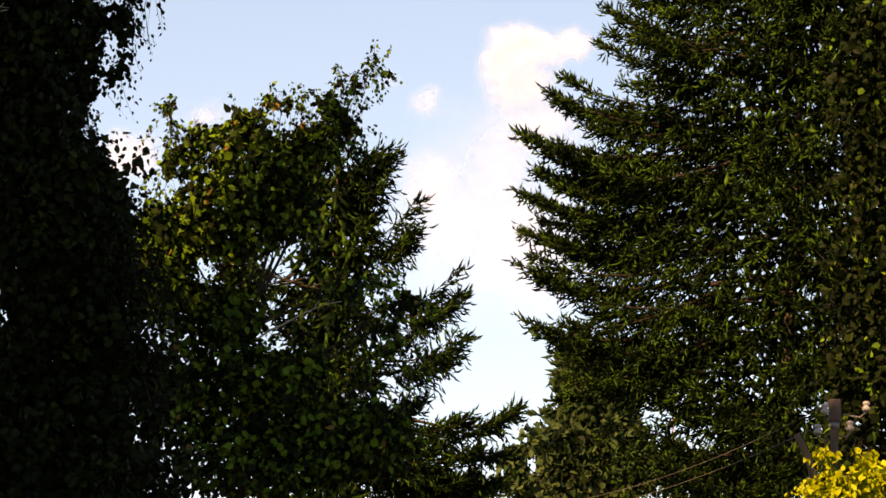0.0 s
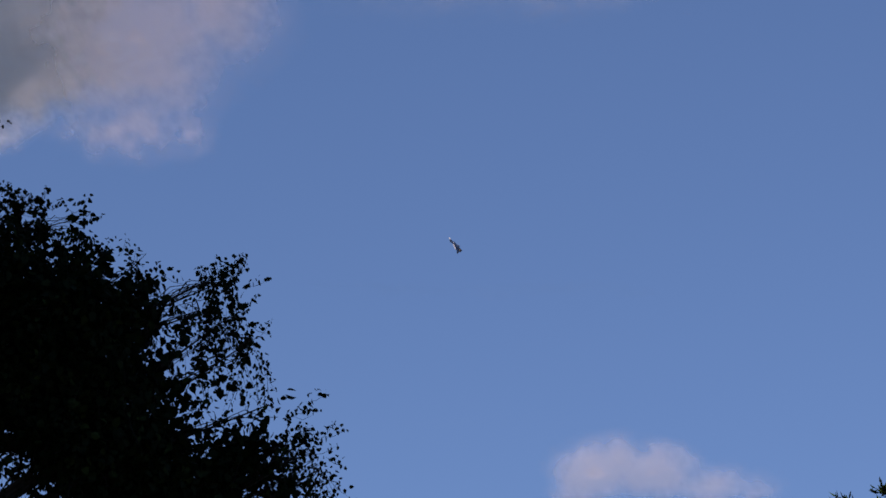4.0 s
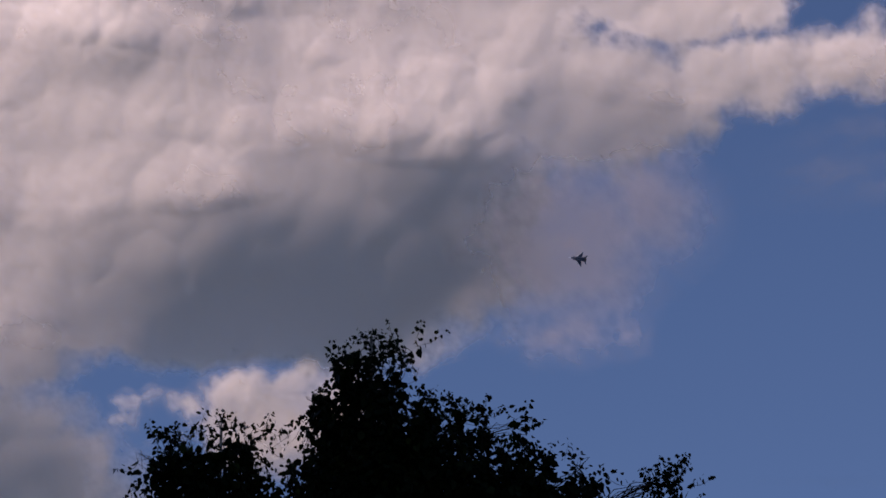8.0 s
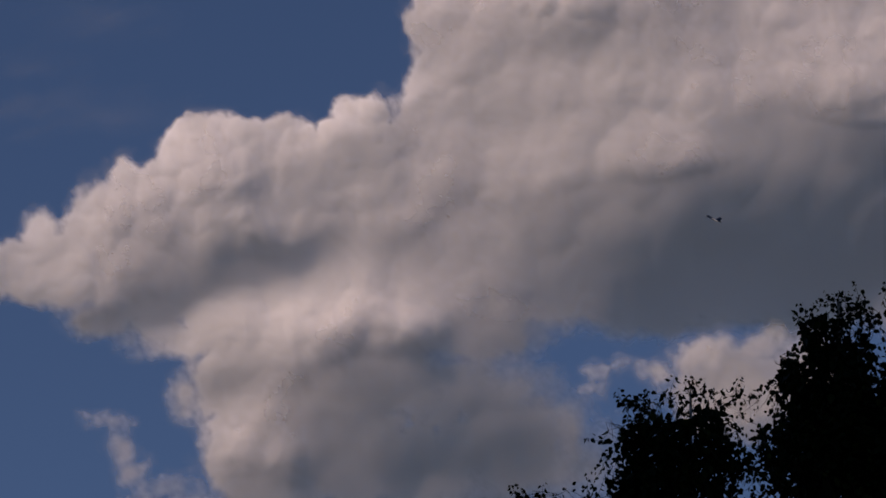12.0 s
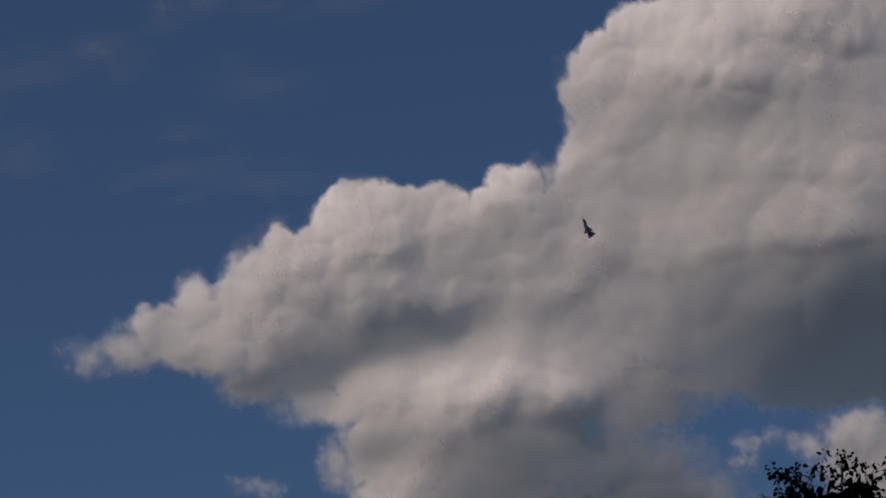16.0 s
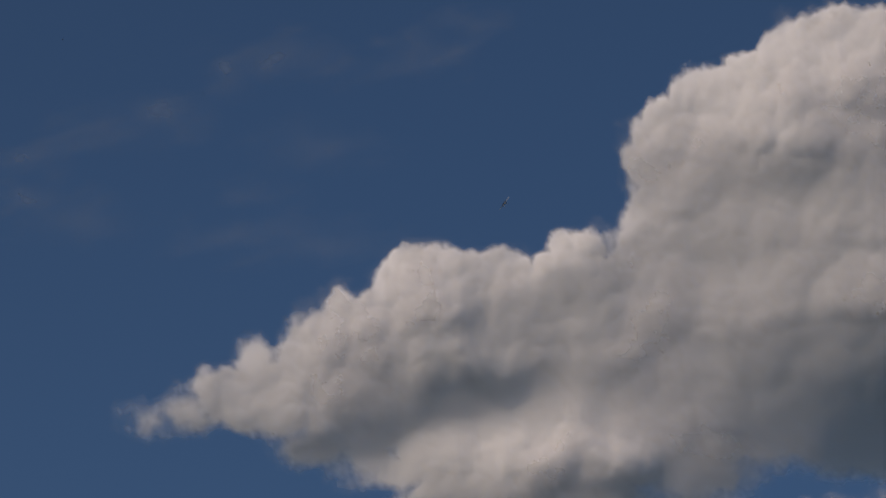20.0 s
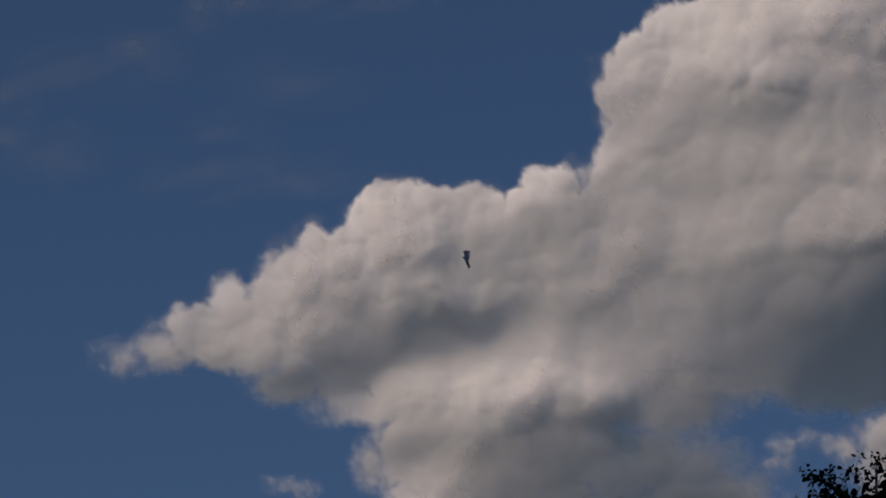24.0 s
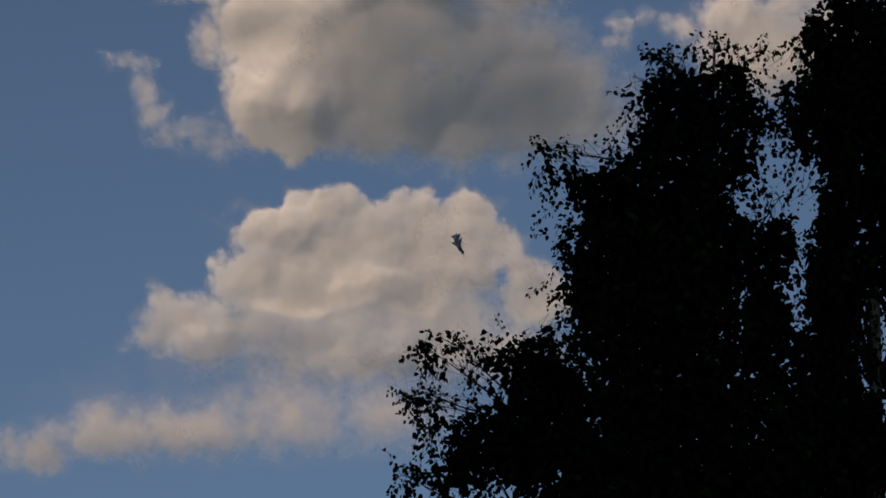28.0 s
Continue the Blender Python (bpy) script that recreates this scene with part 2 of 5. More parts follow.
def bend(p0, p1, sag, wob, rng, n=8):
    """Points from p0 to p1 on a bowed, slightly crooked line."""
    p0, p1 = np.array(p0, float), np.array(p1, float)
    t = np.linspace(0, 1, n)[:, None]
    p = p0 + (p1 - p0) * t
    p[:, 2] += (sag * 4 * t * (1 - t))[:, 0]
    p[1:-1] += rng.normal(size=(n - 2, 3)) * wob
    return [tuple(q) for q in p]


# ---- trees ----
def dry_branch(tree, p0, p1, seed):
    """A bare, bleached branch with a few side twigs, fixed to a tree."""
    rng = np.random.default_rng(seed)
    o = np.array(tree.location)
    bm = bmesh.new()
    pts = bend(np.array(p0) - o, np.array(p1) - o, 0.05, 0.015, rng, 8)
    tube(bm, pts, [0.012 * (1 - 0.1 * i) for i in range(8)], 6)
    for i in (2, 4, 5, 6):
        a = np.array(pts[i])
        tube(bm, bend(a, a + rng.normal(size=3) * np.array([0.12, 0.05, 0.08]) + (np.array(pts[7]) - a) * 0.3, 0.02, 0.01, rng, 4), [0.006, 0.005, 0.004, 0.002], 5)
    part("dead_branch", bm, DRY_WOOD, tree, "bare bleached dead branch", True)


def openings(at):
    """A number from 0 to 1 that drifts over the crown in upright patches, for the gaps between hanging sprays."""
    tab = np.random.default_rng(5).uniform(size=(16, 16, 16))
    g = at / np.array([0.2, 0.6, 0.5])
    i = np.floor(g).astype(int)
    u = g - i
    u = u * u * (3 - 2 * u)
    val = 0
    for a in (0, 1):
        for b in (0, 1):
            for c in (0, 1):
                w = (u[:, 0] if a else 1 - u[:, 0]) * (u[:, 1] if b else 1 - u[:, 1]) * (u[:, 2] if c else 1 - u[:, 2])
                val = val + w * tab[(i[:, 0] + a) % 16, (i[:, 1] + b) % 16, (i[:, 2] + c) % 16]
    return val


def crown_depth(c, lob, cell=0.05):
    """A function that says how far within the crown's outline, as seen from the front, a place lies, up to 1.6 m."""
    lo, hi = (c[:, [0, 2]] - lob[:, 3:]).min(0) - 0.3, (c[:, [0, 2]] + lob[:, 3:]).max(0) + 0.3
    n = ((hi - lo) / cell).astype(int) + 1
    x, z = np.meshgrid(lo[0] + np.arange(n[0]) * cell, lo[1] + np.arange(n[1]) * cell, indexing="ij")
    full = np.zeros(x.shape, bool)
    for q, (rx, rz) in zip(c, lob[:, 3:]):
        full |= ((x - q[0]) / rx) ** 2 + ((z - q[2]) / rz) ** 2 < 1
    deep = np.zeros(x.shape)
    for k in range(32):
        deep += full * cell
        less = full.copy()
        for axis in (0, 1):
            for step in (-1, 1):
                less &= np.roll(full, step, axis)
        if k % 2:
            for step in ((-1, -1), (-1, 1), (1, -1), (1, 1)):
                less &= np.roll(full, step, (0, 1))
        full = less
    return lambda p: deep[np.clip(((p[:, 0] - lo[0]) / cell).astype(int), 0, n[0] - 1), np.clip(((p[:, 2] - lo[1]) / cell).astype(int), 0, n[1] - 1)]


def leafy_tree(name, base, lobes, leaf, bark, mats, density, droop, seed, label, category="tree", trunk_r=0.16, twig=0.55, lean=(0, 0), core=150, shoots=3.7, head=None, spread=0.4, rim=0.12, gaps=0.0, pitch=0.05, patchy=0.0, airy=(0.0, 0.0, 1.0)):
    """A broadleaf tree on base: a trunk, limbs into each lobe of the crown, and leaves set along slender shoots. lobes: (x, y, z, half width, half height)."""
    rng = np.random.default_rng(seed)
    tree = thing(name, base, label, category)
    base = np.array(base, float)
    lob = np.array(lobes, float)
    c = lob[:, :3] - base
    top = c[np.argmax(c[:, 2] + lob[:, 4])] + np.array([0, 0, lob[np.argmax(c[:, 2] + lob[:, 4]), 4] * 0.55])
    if head:
        top = np.array(head) - base
    spine = bend((0, 0, -0.1), top, 0.0, 0.05, rng, 12)
    spine = [(p[0] + lean[0] * math.sin(i / 11 * math.pi), p[1] + lean[1] * math.sin(i / 11 * math.pi), p[2]) for i, p in enumerate(spine)]
    bm = bmesh.new()
    tube(bm, spine, [trunk_r * (1 - 0.93 * i / 11) * (1.3 if i == 0 else 1) for i in range(12)], 10)
    part("trunk", bm, bark, tree, "", True)
    sp = np.array(spine)
    for q, (rx, rz) in zip(c, lob[:, 3:]):
        j = int(np.argmin(np.abs(sp[:, 2] - (q[2] - rz * 0.6 - np.hypot(*(q[:2] - sp[6, :2])) * 0.5))))
        j = min(j, 10)
        r0 = max(trunk_r * (1 - 0.9 * j / 11) * 0.55, 0.016)
        bm = bmesh.new()
        end = q + np.array([0, 0, rz * 0.5])
        pts = bend(spine[j], end, 0.12 * rx, 0.05 * rx, rng, 7)
        tube(bm, pts, [r0 * (1 - 0.85 * i / 6) for i in range(7)], 6)
        limb = part("limb", bm, TWIG_BARK, tree, "", True)
        for k in range(6):
            bm = bmesh.new()
            a = np.array(pts[rng.integers(2, 7)])
            d = unit(rng.normal(size=3) + np.array([0, 0, 0.3]))
            tip = q + d * np.array([rx, rx, rz]) * rng.uniform(0.3, 0.65)
            tube(bm, bend(a, tip, 0.08, 0.04, rng, 5), [r0 * 0.25, r0 * 0.2, r0 * 0.15, r0 * 0.1, 0.003], 5)
            part("branch", bm, TWIG_BARK, limb, "", True)
    at, along, size, ends, narrow, loose = [], [], [], [], [], []
    depth = crown_depth(c, lob)
    down = np.array([0, 0, -1.0])
    for q, (rx, rz) in zip(c, lob[:, 3:]):
        scale = np.array([rx, rx * 0.8, rz])
        slim = rx < 0.45 < rz + 0.03 and gaps > 0
        # slender shoots out of the lobe and past its rim, leaves to either side along each
        n = max(int(density * shoots * (rx * rz) ** 0.8), 14)
        d = unit(rng.normal(size=(n, 3)))
        hub = q + d * scale * rng.uniform(0.1, 0.95, (n, 1)) ** 0.7
        rise = np.clip(d[:, 2:] + 0.25, 0, 1)
        way = unit(d * 0.75 + rng.normal(size=(n, 3)) * spread - down * rise * 0.7 + down * droop * (1 - rise) * 0.8)
        length = rng.uniform(0.45, 1.0, (n, 1)) * twig * min(1.0, 0.45 + 0.6 * min(rx, rz) / 0.5)
        fall = droop * 0.7 * (1 - 0.6 * rise)
        ends.append((hub, hub + way * length + down * fall * length))
        loose.append(np.full(n, slim))
        leaves = max(int(twig / pitch), 5)
        side = unit(np.cross(way, rng.normal(size=(n, 3))))
        for k in range(leaves):
            s = (k + rng.uniform(0.2, 0.9, (n, 1))) / leaves
            p = hub + way * length * s + down * fall * length * s * s
            out = side * (1 if k % 2 else -1) + rng.normal(size=p.shape) * 0.5
            stalk = unit(out + down * 0.5 + way * 0.4)
            grown = np.where(s > 0.8, 0.7, 1.0)
            at.append(p + stalk * leaf * 0.45 * grown)
            narrow.append(slim)
            along.append(stalk + down * 0.7)
            size.append(rng.uniform(0.65, 1.12, n) * leaf * grown[:, 0])
        # the close inner mass of the crown, kept back from its rim
        n = int(density * rx * rz * core)
        p = q + unit(rng.normal(size=(n, 3))) * rng.uniform(0, 1, (n, 1)) ** 0.4 * scale * 1.05
        free = p[:, 0] > -0.2
        edge = rim * rng.uniform(0.65, 1.35, n) * np.where(free | (patchy == 0), 1.0, 0.3) * np.where(free & (p[:, 2] > airy[0]) & (p[:, 2] < airy[1]), airy[2], 1.0)
        p = p[depth(p) > edge + free * patchy * (0.5 - 0.4 * openings(p) - 0.6 * openings(p * 2.3 + 7.0))]
        at.append(p)
        narrow.append(slim)
        along.append(rng.normal(size=p.shape) + down * 0.6)
        size.append(rng.uniform(1.2, 2.0, len(p)) * leaf)
    thin = np.concatenate([np.full(len(p), w) for p, w in zip(at, narrow)])
    at, along, size = np.concatenate(at), np.concatenate(along), np.concatenate(size)
    keep = at[:, 2] > 0.3
    keep &= ~thin | (openings(at) > gaps)
    at, along, size = at[keep], along[keep], size[keep]
    a, b = (np.concatenate([e[i] for e in ends]) for i in (0, 1))
    keep = (a[:, 2] > 0.3) & (b[:, 2] > 0.3)
    keep &= ~np.concatenate(loose) | ((openings(a) > gaps) & (openings(b) > gaps))
    twigs = part("twig", spike_mesh("twig", a[keep], b[keep], np.full(keep.sum(), 0.003)), TWIG_BARK, tree)
    twigs["kind"] = "stuff"
    share = rng.uniform(size=len(at))
    for mat, lo, hi, tag in mats:
        m = (share >= lo) & (share < hi)
        part("crown", leaf_mesh("crown", at[m], along[m], size[m], rng), mat, tree, tag)["kind"] = "stuff"
    return tree


def conifer(name, base, top, widths, mat, bark, seed, label, whorl=0.45, finger=0.2, thick=0.018, droop=0.45, bare=0.3, trunk_r=0.2, gap=0.075, fill=300, lift0=-0.05, lift1=0.5, arms=(), short=0.97, per=5, category="tree", crest=0.93, perk=0.55, ruffle=0.42, heart=(0.5, 2.2, 2.6), tufts=0):
    """A larch or spruce: a straight trunk with whorls of boughs, each a plume of side twigs set with needle-covered fingers.
    widths: (height as a share of the tree, bough length in metres); arms: single long boughs by the place of their tips and their rise (x, y, z, rise)."""
    rng = np.random.default_rng(seed)
    tree = thing(name, base, label, category)
    base = np.array(base, float)
    axis = np.array(top, float) - base
    h = axis[2]
    bm = bmesh.new()
    tube(bm, [tuple(axis * i / 14 - np.array([0, 0, 0.1 * (i == 0)])) for i in range(15)], [trunk_r * (1 - 0.95 * i / 14) for i in range(15)], 9)
    part("trunk", bm, bark, tree, "", True)
    hs, ws = zip(*widths)
    up = np.array([0, 0, 1.0])
    plans = []
    z = h * bare
    while z < h * 0.99:
        w = float(np.interp(z / h, hs, ws))
        share = z / h
        for k in range(per):
            ln = max(w, 0.2) * rng.uniform(0.45, 1.0) ** 0.6 * short
            turn = rng.uniform(0, math.tau)
            lift = lift0 + (lift1 - lift0) * share ** 2
            start = axis * share + up * rng.uniform(-0.2, 0.15)
            plans.append((start, start + np.array([math.cos(turn), math.sin(turn), 0]) * ln + up * lift * ln))
        z += whorl * rng.uniform(0.6, 1.4)
    for x, y, tz, rise in arms:
        hold, far = axis * (tz - rise) / h, np.array([x, y, tz]) - base
        far = far - unit(far - hold) * finger * 0.4
        plans.append((hold, far))
        # smaller boughs fork off beside it
        for k in (-1, 1):
            fork = hold + (far - hold) * rng.uniform(0.25, 0.4)
            plans.append((fork, fork + (far - hold) * rng.uniform(0.5, 0.68) + np.array([0.0, k * 0.35, rng.uniform(-0.55, 0.05)])))
    boughs = bmesh.new()
    at, tip, rad = [], [], []
    for start, end in plans:
        reach = end - start
        ln = float(np.hypot(reach[0], reach[1]))
        out = unit(np.array([reach[0], reach[1], 0.0]))
        side = np.array([-out[1], out[0], 0])
        s = np.linspace(0, 1, 8)[:, None]
        line = start + out * ln * s + up * (reach[2] * s - droop * ln * s * (1 - s) * (0.6 + 0.8 * s)) + side * rng.normal() * 0.1 * ln * s ** 2
        tube(boughs, [tuple(p) for p in line], [max(0.02 * ln ** 0.6 * (1 - 0.9 * i / 7), 0.005) for i in range(8)], 5)
        n = max(int(ln / gap * 1.6), 6)
        u = np.sort(rng.uniform(0.12, 1.0, n)) ** 0.8
        p0 = np.stack([np.interp(u, s[:, 0], line[:, i]) for i in range(3)], 1)
        outer = np.clip((u[:, None] - 0.45) * 1.9, 0, 1)
        sgn = rng.choice([-1, 1], n)[:, None]
        tl = (0.4 * ln ** 0.7 * (1.02 - u) ** 0.7 + finger * 1.15)[:, None] * rng.uniform(0.55, 1.1, (n, 1))
        tw = unit(out * rng.uniform(0.5, 1.0, (n, 1)) + side * sgn * rng.uniform(0.25, 0.9, (n, 1)) + up * (0.3 * outer - rng.uniform(0.1, 0.95, (n, 1)) * (1 - outer)))
        bow = up * (0.16 * outer - 0.1)
        at.append(p0)
        tip.append(p0 + (tw + bow) * tl)
        rad.append(np.full(n, thick * 0.8))
        for q in (0.15, 0.32, 0.49, 0.66, 0.83, 1.0):
            place = p0 + (tw + bow * q) * tl * q
            way = unit(tw * 0.85 + rng.normal(size=place.shape) * ruffle + up * (perk * outer - 0.75 * (1 - outer)))
            at.append(place)
            tip.append(place + way * finger * rng.uniform(0.45, 1.1, (n, 1)))
            rad.append(rng.uniform(0.65, 1.15, n) * thick)
        # a close brush of short twigs towards the end
        m = max(int(ln / gap * 0.9), 5)
        v = rng.uniform(0.55, 1.0, m)
        p1 = np.stack([np.interp(v, s[:, 0], line[:, i]) for i in range(3)], 1)
        tw = unit(out * rng.uniform(0.3, 1.0, (m, 1)) + side * rng.normal(size=(m, 1)) * 0.7 + up * rng.uniform(-0.6, 0.7, (m, 1)))
        tl = rng.uniform(0.7, 1.5, (m, 1)) * finger
        for q in (0.0, 0.35, 0.7):
            at.append(p1 + tw * tl * q)
            tip.append(p1 + tw * tl * q + unit(tw + rng.normal(size=(m, 3)) * ruffle + up * perk * 0.64) * finger * rng.uniform(0.6, 1.1, (m, 1)))
            rad.append(rng.uniform(0.7, 1.15, m) * thick)
        # upturned fingers on the bough's end
        e = np.repeat(line[5:], 3, 0) + rng.normal(size=(9, 3)) * 0.02
        at.append(e)
        tip.append(e + unit(out * 0.8 + up * perk + rng.normal(size=(9, 3)) * ruffle) * finger * rng.uniform(0.7, 1.1, (9, 1)))
        rad.append(np.full(9, thick))
    n = int(h * fill)
    zz = (bare + (1 - bare) * rng.uniform(0, 1, n) ** 0.9 * crest) * h
    ww = np.interp(zz / h, hs, ws)
    q = rng.uniform(0, math.tau, n)
    rr = ww * rng.uniform(0.0, 1.0, n) ** 0.6 * heart[0]
    inside = axis * (zz / h)[:, None] + np.stack([np.cos(q) * rr, np.sin(q) * rr, 0.1 * rr], 1)
    at.append(inside)
    tip.append(inside + unit(rng.normal(size=inside.shape) - up * 0.6) * finger * heart[1])
    rad.append(np.full(n, thick * heart[2]))
    # hanging sprays of needles between the boughs, a dozen fingers to each
    n = int(h * tufts)
    zz = (bare + (1 - bare) * rng.uniform(0, 1, n) * crest) * h
    q = rng.uniform(0, math.tau, n)
    rr = np.interp(zz / h, hs, ws) * rng.uniform(0.1, 1.0, n) ** 0.5 * 0.88
    away = np.stack([np.cos(q), np.sin(q), np.zeros(n)], 1)
    spot = axis * (zz / h)[:, None] + away * rr[:, None]
    stem = unit(away * 0.7 + rng.normal(size=(n, 3)) * 0.35 - up * 0.5) * finger * 2.4
    for k in range(12):
        place = spot + stem * (k / 11) + rng.normal(size=(n, 3)) * 0.015
        at.append(place)
        tip.append(place + unit(stem / finger * 0.3 + rng.normal(size=(n, 3)) * 0.6) * finger * rng.uniform(0.6, 1.1, (n, 1)))
        rad.append(rng.uniform(0.75, 1.25, n) * thick)
    part("bough", boughs, TWIG_BARK if category == "tree" else bark, tree, "", True)["kind"] = "stuff"
    crown = part("crown", spike_mesh("crown", np.concatenate(at), np.concatenate(tip), np.concatenate(rad)), mat, tree)
    crown["kind"] = "stuff"
    return tree


# ---- ground ----
bm = bmesh.new()
rings = [0.0, 12, 40, 90, 160, 300, 600, 1200, 2400, 4900]
rows_ = []
for r in rings:
    if r == 0:
        rows_.append([bm.verts.new((0, 0, 0))])
    else:
        rows_.append([bm.verts.new((r * math.cos(k * math.tau / 64), r * math.sin(k * math.tau / 64), 0)) for k in range(64)])
for k in range(64):
    bm.faces.new((rows_[0][0], rows_[1][k], rows_[1][(k + 1) % 64]))
for r0, r1 in zip(rows_[1:], rows_[2:]):
    for k in range(64):
        bm.faces.new((r0[k], r1[k], r1[(k + 1) % 64], r0[(k + 1) % 64]))
ground = part("ground", bm, GRASS, None)
tagged(ground, "flat grassy ground under the trees", "ground", kind="structure")

# ---- clouds ----
def lattice(x, y, rng):
    """Smooth value noise at x, y."""
    tab = rng.uniform(0, 1, (64, 64))
    xi, yi = np.floor(x).astype(int), np.floor(y).astype(int)
    fx, fy = x - xi, y - yi
    fx, fy = fx * fx * fx * (fx * (fx * 6 - 15) + 10), fy * fy * fy * (fy * (fy * 6 - 15) + 10)
    g = lambda i, j: tab[(xi + i) % 64, (yi + j) % 64]
    return (g(0, 0) * (1 - fx) + g(1, 0) * fx) * (1 - fy) + (g(0, 1) * (1 - fx) + g(1, 1) * fx) * fy


def fractal(x, y, scale, octaves, rng, gain=0.5):
    """Noise over degrees of sky: scale is the size of its largest forms."""
    total, amp, norm = 0, 1.0, 0
    for k in range(octaves):
        f = 2.03 ** k / scale
        a = 0.6 * k
        total = total + amp * lattice((x * math.cos(a) - y * math.sin(a)) * f + 17.3 * k, (x * math.sin(a) + y * math.cos(a)) * f + 9.1 * k, rng)
        norm += amp
        amp *= gain
    return total / norm


def domes(x, y, size, rng):
    """Round billows packed side by side with creases between them, 0 to about 1."""
    jit = rng.uniform(0.1, 0.9, (64, 64, 2))
    tall = rng.uniform(0.75, 1.1, (64, 64))
    u, v = x / size, y / size
    i, j = np.floor(u).astype(int), np.floor(v).astype(int)
    total = 0
    for a in (-1, 0, 1):
        for b in (-1, 0, 1):
            p = jit[(i + a) % 64, (j + b) % 64]
            d2 = (i + a + p[..., 0] - u) ** 2 + (j + b + p[..., 1] - v) ** 2
            total = total + np.exp(9.0 * (tall[(i + a) % 64, (j + b) % 64] - d2))
    return np.log(total) / 9.0


def shell(name, verts, polys, drops, mat):
    """Links a cloud surface with its density of drops."""
    used = np.unique(polys)
    remap = np.full(len(verts), -1)
    remap[used] = np.arange(len(used))
    mid = verts[used].mean(0)
    me = soup(name, verts[used] - mid, remap[polys])
    me.attributes.new("drops", "FLOAT", "POINT").data.foreach_set("value", drops[used].astype(np.float32))
    me.materials.append(mat)
    me.shade_smooth()
    ob = new(name, me)
    ob.location = mid
    return ob


def cloud(name, label, lobes, faces, seed, dist=4680.0, grid=0.026, mat=None, puff=0.22, fray=0.16, tone=0.45, blur=0.13, rugged=0.13, veil=0.45, drawn=0.0, back=True, category="cloud"):
    """A cloud as a billowing closed shell high in the sky, sculpted over degrees of azimuth and elevation.
    lobes fill its outline: (az, el, half width, half height, softness of the rim);
    faces say how its flanks lie: (az, el, half width, half height, lean), 0 turned from the sun to 1 turned squarely to it."""
    rng = np.random.default_rng(seed)
    lob = np.array(lobes, float)
    pad = 0.4
    a0, a1 = (lob[:, 0] - lob[:, 2]).min() - pad, (lob[:, 0] + lob[:, 2]).max() + pad
    e0, e1 = (lob[:, 1] - lob[:, 3]).min() - pad, (lob[:, 1] + lob[:, 3]).max() + pad
    na, ne = int((a1 - a0) / grid) + 2, int((e1 - e0) / grid) + 2
    az, el = np.meshgrid(np.linspace(a0, a1, na), np.linspace(e0, e1, ne), indexing="ij")
    wx, wy = fractal(az, el, 0.6, 5, rng) - 0.5, fractal(az, el, 0.6, 5, rng) - 0.5
    big = domes(az + 0.35 * wx, el + 0.35 * wy, 0.5, rng)
    mid = domes(az + 0.3 * wx, el + 0.3 * wy, 0.24, rng)
    small = domes(az + 0.2 * wx, el + 0.2 * wy, 0.115, rng)
    lumps = 0.42 * big + 0.32 * mid + 0.26 * small
    lumps = lumps - lumps.mean()
    # the outline, with round billows and frayed by noise
    x, y = az + wx * fray * 1.6, el + wy * fray * 1.6
    if drawn:
        # streaks drawn out along the wind
        c, s = math.cos(radians(drawn)), math.sin(radians(drawn))
        fine = fractal((az * c + el * s) * 0.2, el * c - az * s, 0.2, 5, rng, 0.62) - 0.5
    else:
        fine = fractal(az, el, 0.22, 5, rng, 0.6) - 0.5
    field, near, rim = np.full(az.shape, -9.0), np.zeros(az.shape), np.zeros(az.shape)
    for la, le, ra, re, soft in lob:
        d = ((1 - np.sqrt(((x - la) / ra) ** 2 + ((y - le) / re) ** 2)) * min(ra, re)).clip(-3, 3)
        w = np.exp(d / 0.1)
        near, rim = near + w, rim + w * soft
        field = np.maximum(field, d)
    field = 0.6 * field + 0.4 * np.minimum(0.05 * np.log(near), field + 0.05)
    rim = rim / near
    k = field + fray * (lumps * 0.8 + fine * np.clip(0.6 + rim * 2.5, 0, 1.8))
    k = np.clip(k / (rim * 1.4 + 0.04) * 0.7 + 0.24, 0, 1)
    dens = k * k * (3 - 2 * k)
    dens *= np.clip(np.minimum.reduce([az - a0, a1 - az, el - e0, e1 - el]) / 0.15, 0, 1)
    # the lean of each flank, smoothly from one to the next
    x, y = az + wx * 0.28, el + wy * 0.28
    total, weight = np.full(az.shape, tone * 0.02), np.full(az.shape, 0.02)
    for fa, fe, ra, re, lean in faces:
        w = np.exp(-1.6 * (((x - fa) / ra) ** 2 + ((y - fe) / re) ** 2))
        total, weight = total + w * lean, weight + w
    lean = total / weight
    ka = np.fft.fftfreq(na * 2, grid)[:, None] * math.tau
    ke = np.fft.fftfreq(ne * 2, grid)[None, :] * math.tau
    even = np.exp(-(ka ** 2 + ke ** 2) * blur ** 2 / 2)
    lean = np.fft.ifft2(np.fft.fft2(np.pad(lean, ((0, na), (0, ne)), mode="symmetric")) * even).real[:na, :ne]
    lean = lean + (fractal(az, el, 0.8, 4, rng) - 0.5) * rugged * np.clip(lean * 2.2 - 0.3, 0.1, 1)
    lean = lean + 0.07 * np.exp(-((lean - 0.5) / 0.16) ** 2)
    lit = ((60 + 150 * lean.clip(-0.1, 1.05)) / 208) ** 2.2 * 1.24 - 0.29 - 0.14 * (1 - lean / 0.28).clip(0, 1)
    # the sun's way across, up and towards the viewer, as seen at the cloud's middle
    am, em = radians(lob[:, 0].mean()), radians(lob[:, 1].mean())
